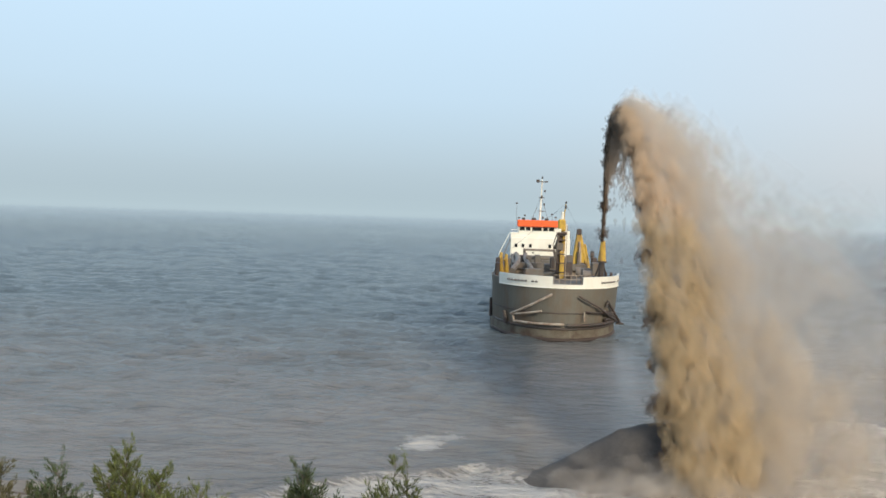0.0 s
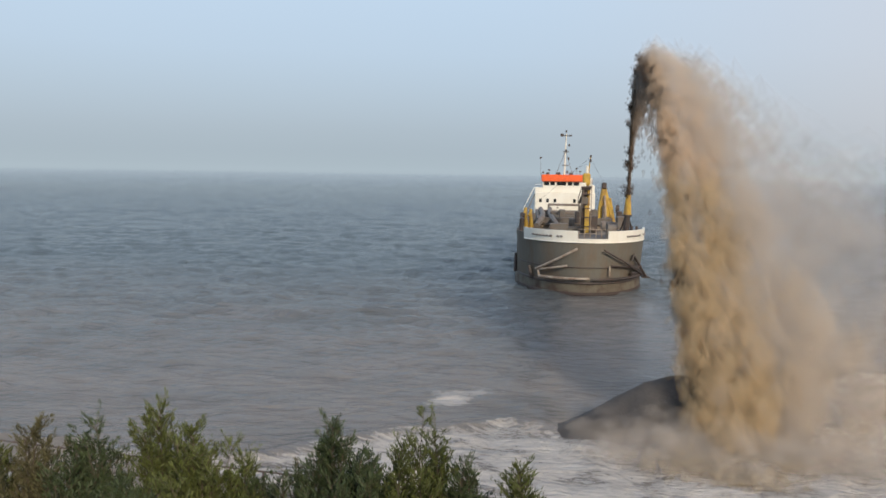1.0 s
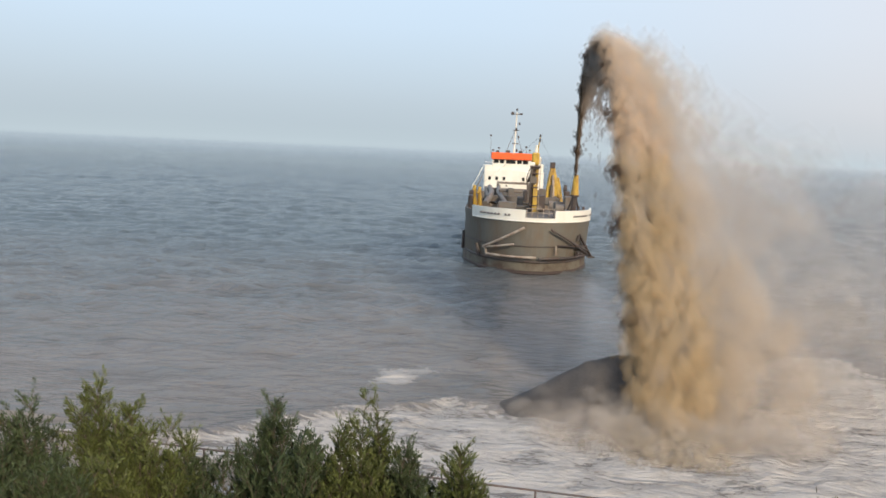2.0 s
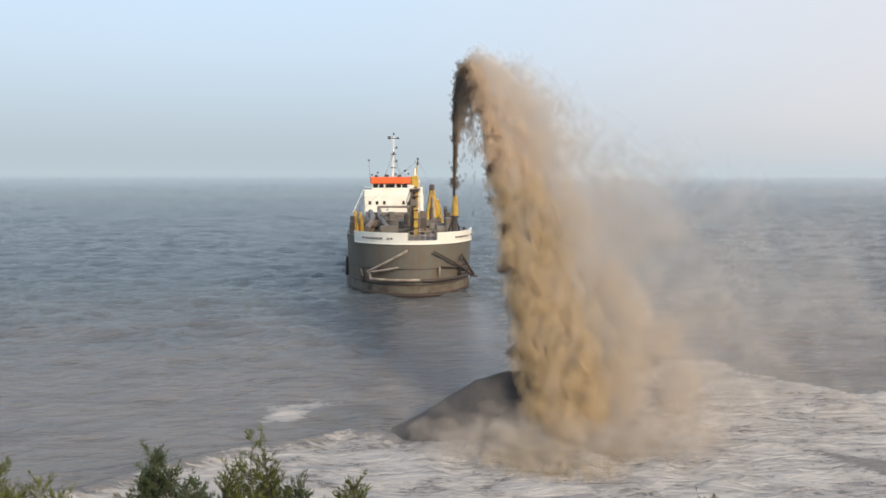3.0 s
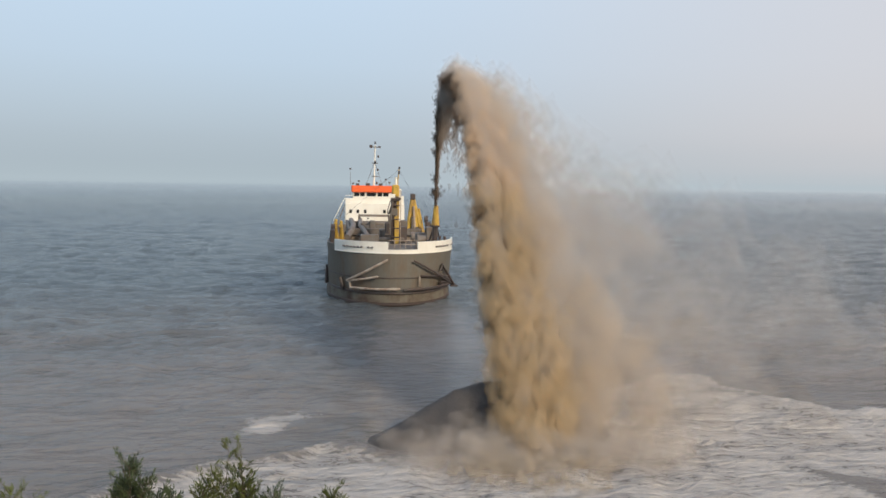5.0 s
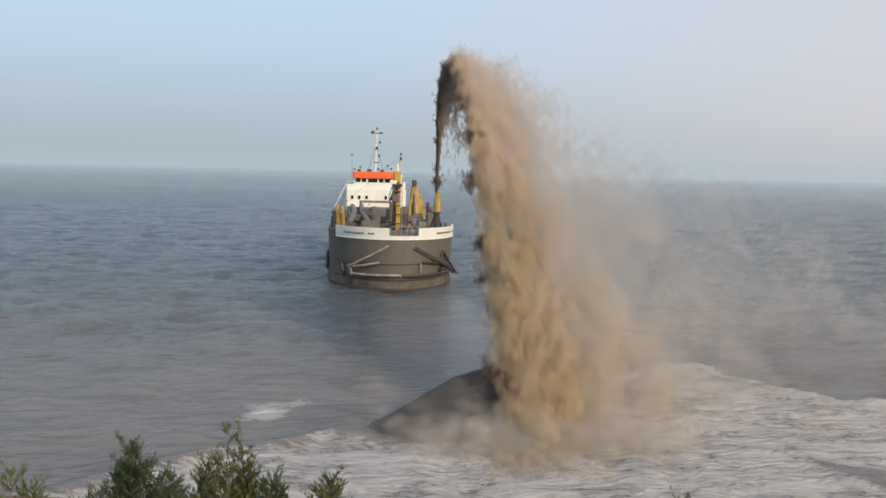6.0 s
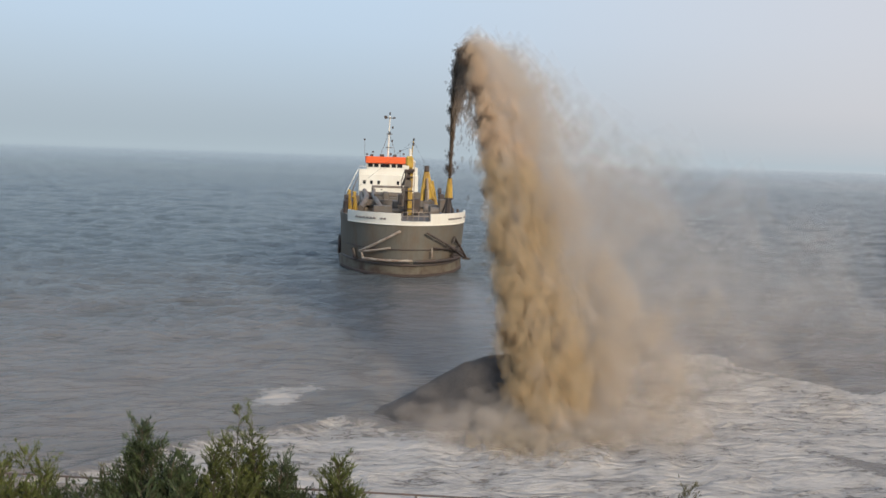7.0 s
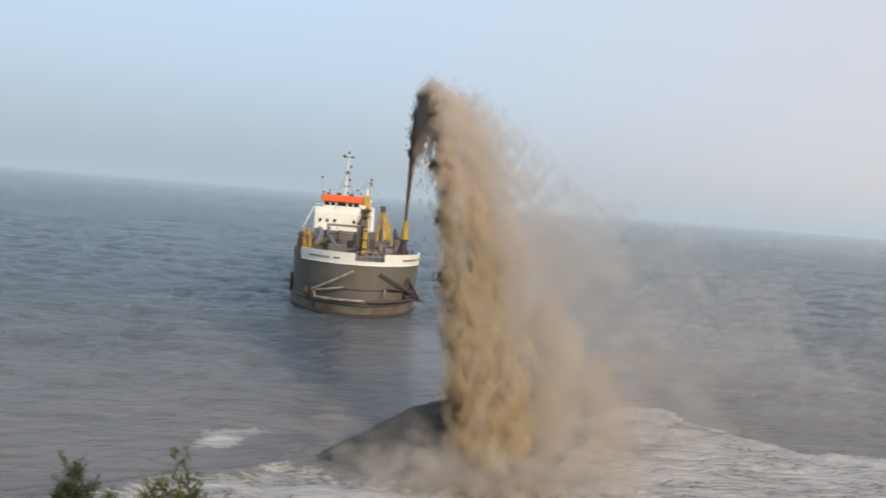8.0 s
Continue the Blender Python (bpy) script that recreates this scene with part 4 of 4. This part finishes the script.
def build_jet():
    rng = np.random.default_rng(5)
    # the steady stream, in stretches from the nozzle to the fall
    cuts = (0.0, 0.5, 1.0, 1.4, 1.8, 2.15, 2.5, 2.85, 3.15, 3.42, 3.68)
    for a, b in zip(cuts, cuts[1:]):
        mid = (a + b) / 2
        w = stream_width(mid)
        origin = stream(mid)
        n = int(np.interp(mid, (0.2, 1.0, 1.7, 3.5), (6000, 6000, 3500, 4000)) * (b - a) / 0.35)
        t = rng.uniform(a, b, n)
        c = stream(t)
        s = stream_width(t)[:, None]
        off = rng.normal(0, 1, (n, 3)) * s * (0.55, 0.8, 0.6)
        # ragged sheets within the stream
        keep = wavy(c[:, 0] * 1.2 + off[:, 0] * 1.5 + 40, (c[:, 2] + off[:, 2]) * 1.3 + c[:, 1] * 0.6, 7)
        # the wind strips grains off to one side; they lag and fall short
        drift = rng.exponential(1.0, n) * np.interp(t, (0, 0.9, 1.5, 2.2, 3.0, 3.65), (0, 0.0, 0.22, 0.5, 0.9, 1.3))
        off[:, 0] = np.where(off[:, 0] < 0, off[:, 0] * 0.75, off[:, 0]) + drift
        off[:, 1] += drift * rng.uniform(-0.2, 0.9, n)
        off[:, 2] += drift * rng.uniform(-0.5, 0.15, n) + (keep - 0.5) * s[:, 0] * 0.8
        pos = c + off
        ok = pos[:, 2] > -0.4
        pos, dr, tt = pos[ok], drift[ok], t[ok]
        dark = (tt < 1.9 - 0.5 * rng.random(len(tt))) & (dr < 0.5)
        dark |= (rng.random(len(tt)) < 0.10) & (dr < 0.35)
        size = rng.uniform(0.035, 0.070, len(tt)) * np.interp(tt, (0, 2, 3.65), (1.15, 1.0, 0.8))
        for sel, m, nm in ((dark, M_SPRAY_DARK, "slurry_stretch"), (~dark, M_SPRAY, "spray_stretch")):
            if sel.sum() < 10:
                continue
            ob = specks(nm, pos[sel] - origin, size[sel], m, JET, rng, 1.4)
            ob.location = origin
            SECTIONS.append((ob, Vector(origin), mid))
    # finer grains round the stream, in the same stretches, thinning out to the lee side
    for a, b in zip(cuts, cuts[1:]):
        mid = (a + b) / 2
        origin = stream(mid)
        n = int(np.interp(mid, (0.2, 0.5, 1.2, 2.0, 3.6), (600, 1100, 2300, 3400, 4800)) * (b - a) / 0.35)
        t = rng.uniform(a, b, n)
        s = stream_width(t)
        d = rng.exponential(1.0, n) * np.interp(t, (0.0, 0.4, 0.8, 1.1, 1.5, 2.2, 2.9, 3.3, 3.65), (0.0, 0.06, 0.20, 0.38, 0.55, 0.68, 1.05, 1.6, 2.4))
        c = stream(t) + rng.normal(0, 1, (n, 3)) * s[:, None] * (0.42, 0.7, 0.5)
        # denser and thinner strands
        strand = layered(c[:, 0] * 1.1 + d * 0.9 + 30, c[:, 2] * 0.35 + c[:, 1] * 0.2, 17, 3)
        c[:, 0] += d
        c[:, 1] += d * rng.uniform(-0.2, 0.9, n)
        c[:, 2] -= d * rng.uniform(-0.1, 0.5, n)
        ok = (c[:, 2] > -0.3) & (rng.random(n) < np.clip(strand * 2.0 - 0.25, 0.3, 1))
        r = s * rng.uniform(0.14, 0.34, n) + 0.05 + 0.07 * d
        outer = d > np.interp(t, (0, 1.5, 3.65), (0.5, 1.0, 3.2))
        ok &= ~outer | (rng.random(n) < 0.36)
        material = M_CLOUD_DARK if mid < 1.3 else M_CLOUD_MID if mid < 1.9 else M_CLOUD if mid < 3.0 else M_CLOUD_LOW
        haze = wisps("blown_haze", c[ok & outer] - origin, r[ok & outer] * 1.3, M_CLOUD_EDGE, JET, rng, 1.4)
        haze.location = origin
        SECTIONS.append((haze, Vector(origin), mid))
        ok &= ~outer
        ob = wisps("spray_cloud", c[ok] - origin, r[ok], material, JET, rng, 1.6)
        ob.location = origin
        SECTIONS.append((ob, Vector(origin), mid))
    # mist blown off to the lee side
    for k in range(5):
        n = 480
        t = rng.uniform(1.15, 3.65, n)
        d = rng.exponential(1.0, n) * np.interp(t, (1.0, 1.6, 2.2, 3.65), (0.5, 0.7, 1.3, 4.0)) + 0.2
        c = stream(t)
        c[:, 0] += d
        c[:, 1] += rng.normal(0, 1.2, n) + d * 0.5
        c[:, 2] += rng.normal(0, 0.6, n) - d * rng.uniform(0.0, 0.45, n)
        ok = (c[:, 2] > 0.1) & (d < 15)
        origin = np.array((10 + 0.5 * k, 52.0, 8.0))
        ob = wisps("mist_veil", c[ok] - origin, (rng.uniform(0.4, 0.75, n) + 0.14 * d)[ok], M_CLOUD_PALE, JET, rng, 1.3)
        ob.location = origin
        SECTIONS.append((ob, Vector(origin), 3.0 + 0.3 * k))
    # widest, thinnest drift over the water
    for k in range(3):
        n = 220
        d = rng.exponential(1.0, n) * 8.0 + 1.0
        c = np.stack([6.5 + d, rng.uniform(40, 66, n) + 0.35 * d, rng.uniform(0, 1, n) ** 1.3 * (17 - 0.35 * d)], -1)
        ok = (c[:, 2] > 0.2) & (d < 34)
        origin = np.array((18.0 + k, 54.0, 5.0))
        ob = wisps("mist_drift", c[ok] - origin, (rng.uniform(1.0, 1.9, n) + 0.06 * d)[ok], M_CLOUD_THIN, JET, rng, 1.0)
        ob.location = origin
        SECTIONS.append((ob, Vector(origin), 4.0 + 0.4 * k))
    # low spray hanging over the shallows and the foot of the mound
    n = 1400
    c = np.stack([rng.normal(7.4, 3.2, n), rng.normal(37.4, 1.3, n), np.abs(rng.normal(0, 0.65, n)) + 0.05], -1)
    ob = wisps("low_spray", c - (5.0, 38.5, 0.5), rng.uniform(0.4, 0.8, n), M_CLOUD_PALE, JET, rng, 0.7)
    ob.location = (5.0, 38.5, 0.5)
    SECTIONS.append((ob, Vector((5.0, 38.5, 0.5)), 3.6))
    # thin curtain that drops out of the rising stream
    n = 1500
    t = rng.uniform(0.7, 1.9, n)
    c = stream(t) + rng.normal(0, 1, (n, 3)) * stream_width(t)[:, None] * (0.4, 0.5, 0.3)
    c[:, 2] -= rng.exponential(1.0, n) * np.interp(t, (0.7, 1.2, 1.9), (0.4, 1.3, 2.0))
    c[:, 0] += rng.exponential(0.45, n)
    origin = stream(1.2)
    ob = wisps("falling_curtain", c - origin, rng.uniform(0.09, 0.22, n), M_CLOUD_DARK, JET, rng, 2.4)
    ob.location = origin
    SECTIONS.append((ob, Vector(origin), 1.2))
    # dense ragged clots that ride along the stream
    meshes = []
    for k in range(9):
        r = (0.15, 0.19, 0.24, 0.29, 0.34, 0.39, 0.44, 0.49, 0.54)[k]
        n = 60 + 12 * k
        c = rng.normal(0, 1, (n, 3)) * (r * 0.45, r * 0.45, r * 0.55)
        lobe = rng.integers(0, 4, n)
        c += (rng.normal(0, 1, (4, 3)) * r * 0.5)[lobe]
        c[:, 2] += 0.5 * np.abs(c[:, 0])
        meshes.append(wisps("sand_clot", c, rng.uniform(0.12, 0.4, n) * r, M_CLOT, JET, rng, 1.3))
    count = 0
    launch = -3.6
    while launch < 7.6:
        k = (count * 4) % 9
        if count < 9:
            o = meshes[k]
        else:
            o = new("sand_clot", meshes[k].data)
            o.parent = JET
        side_step = rng.normal(-0.1, 0.35)
        if count % 2 == 0:
            side_step = -0.58 + 0.12 * rng.normal()
        CLUMPS.append((o, launch, side_step, rng.normal(0, 0.4), rng.uniform(-40, 40)))
        launch += 0.09 + 0.05 * rng.random()
        count += 1
    # boiling splash where it comes down
    for k in range(11):
        a = rng.uniform(0, 2 * math.pi)
        rad = rng.uniform(0.1, 2.6)
        n = 160
        c = rng.normal(0, 1, (n, 3)) * (0.95, 0.7, 0.34)
        c[:, 2] = np.abs(c[:, 2]) * np.exp(-np.hypot(c[:, 0], c[:, 1]) * 0.5)
        o = wisps("splash", c, rng.uniform(0.10, 0.30, n), M_SPLASH, JET, rng, 0.9)
        p = Vector((7.0 + 1.4 * rad * math.cos(a), 36.2 + 0.8 * rad * math.sin(a), 0.1))
        o.location = p
        SECTIONS.append((o, p, 10.0 + k))


build_jet()


# ------------------------------------------------------------------ motion
def motions():
    times = [0.4 * k for k in range(21)]
    # the waves run slowly towards the shore
    walk(SEA, [(t, pose(0.10 * t, -0.35 * t, 0.03 * math.sin(1.3 * t))) for t in times])
    for k, (ob, p, mid) in enumerate(SECTIONS):
        rows = []
        for t in times:
            ph = 1.9 * t - 1.3 * mid + 0.7 * (k % 2)
            amp = 0.06 + 0.05 * min(mid, 4)
            dz = 0.5 * amp * math.sin(ph * 1.4)
            if mid >= 10:
                dz = 0.22 * math.sin(3.1 * t + 2 * k) - 0.05
            rows.append((t, pose(p.x + amp * math.sin(ph), p.y + 0.5 * amp * math.cos(ph), p.z + dz)))
        walk(ob, rows)
    hold = Vector((5.2, 92.4, 4.0))
    for ob, launch, dx, dy, spin in CLUMPS:
        rows = []
        for k in range(41):
            t = 0.2 * k
            age = t - launch
            if age < 0:
                q, turn = hold, 0.0
            elif age < 3.75:
                q = Vector(stream(age))
                grow = min(1.0, max(0.0, age - 1.0) / 0.9)
                q += Vector((dx * stream_width(age) * grow, dy * grow, 0.25 * dy * grow))
                turn = spin * age
            else:
                q, turn = Vector(stream(3.75)) + Vector((dx, dy, -2.5)), spin * 3.75
            if 0 < k < 40 and ((age < -0.4) or age > 4.3):
                continue
            rows.append((t, pose(q.x, q.y, q.z, 0, turn * 0.5, turn)))
        walk(ob, rows)


motions()
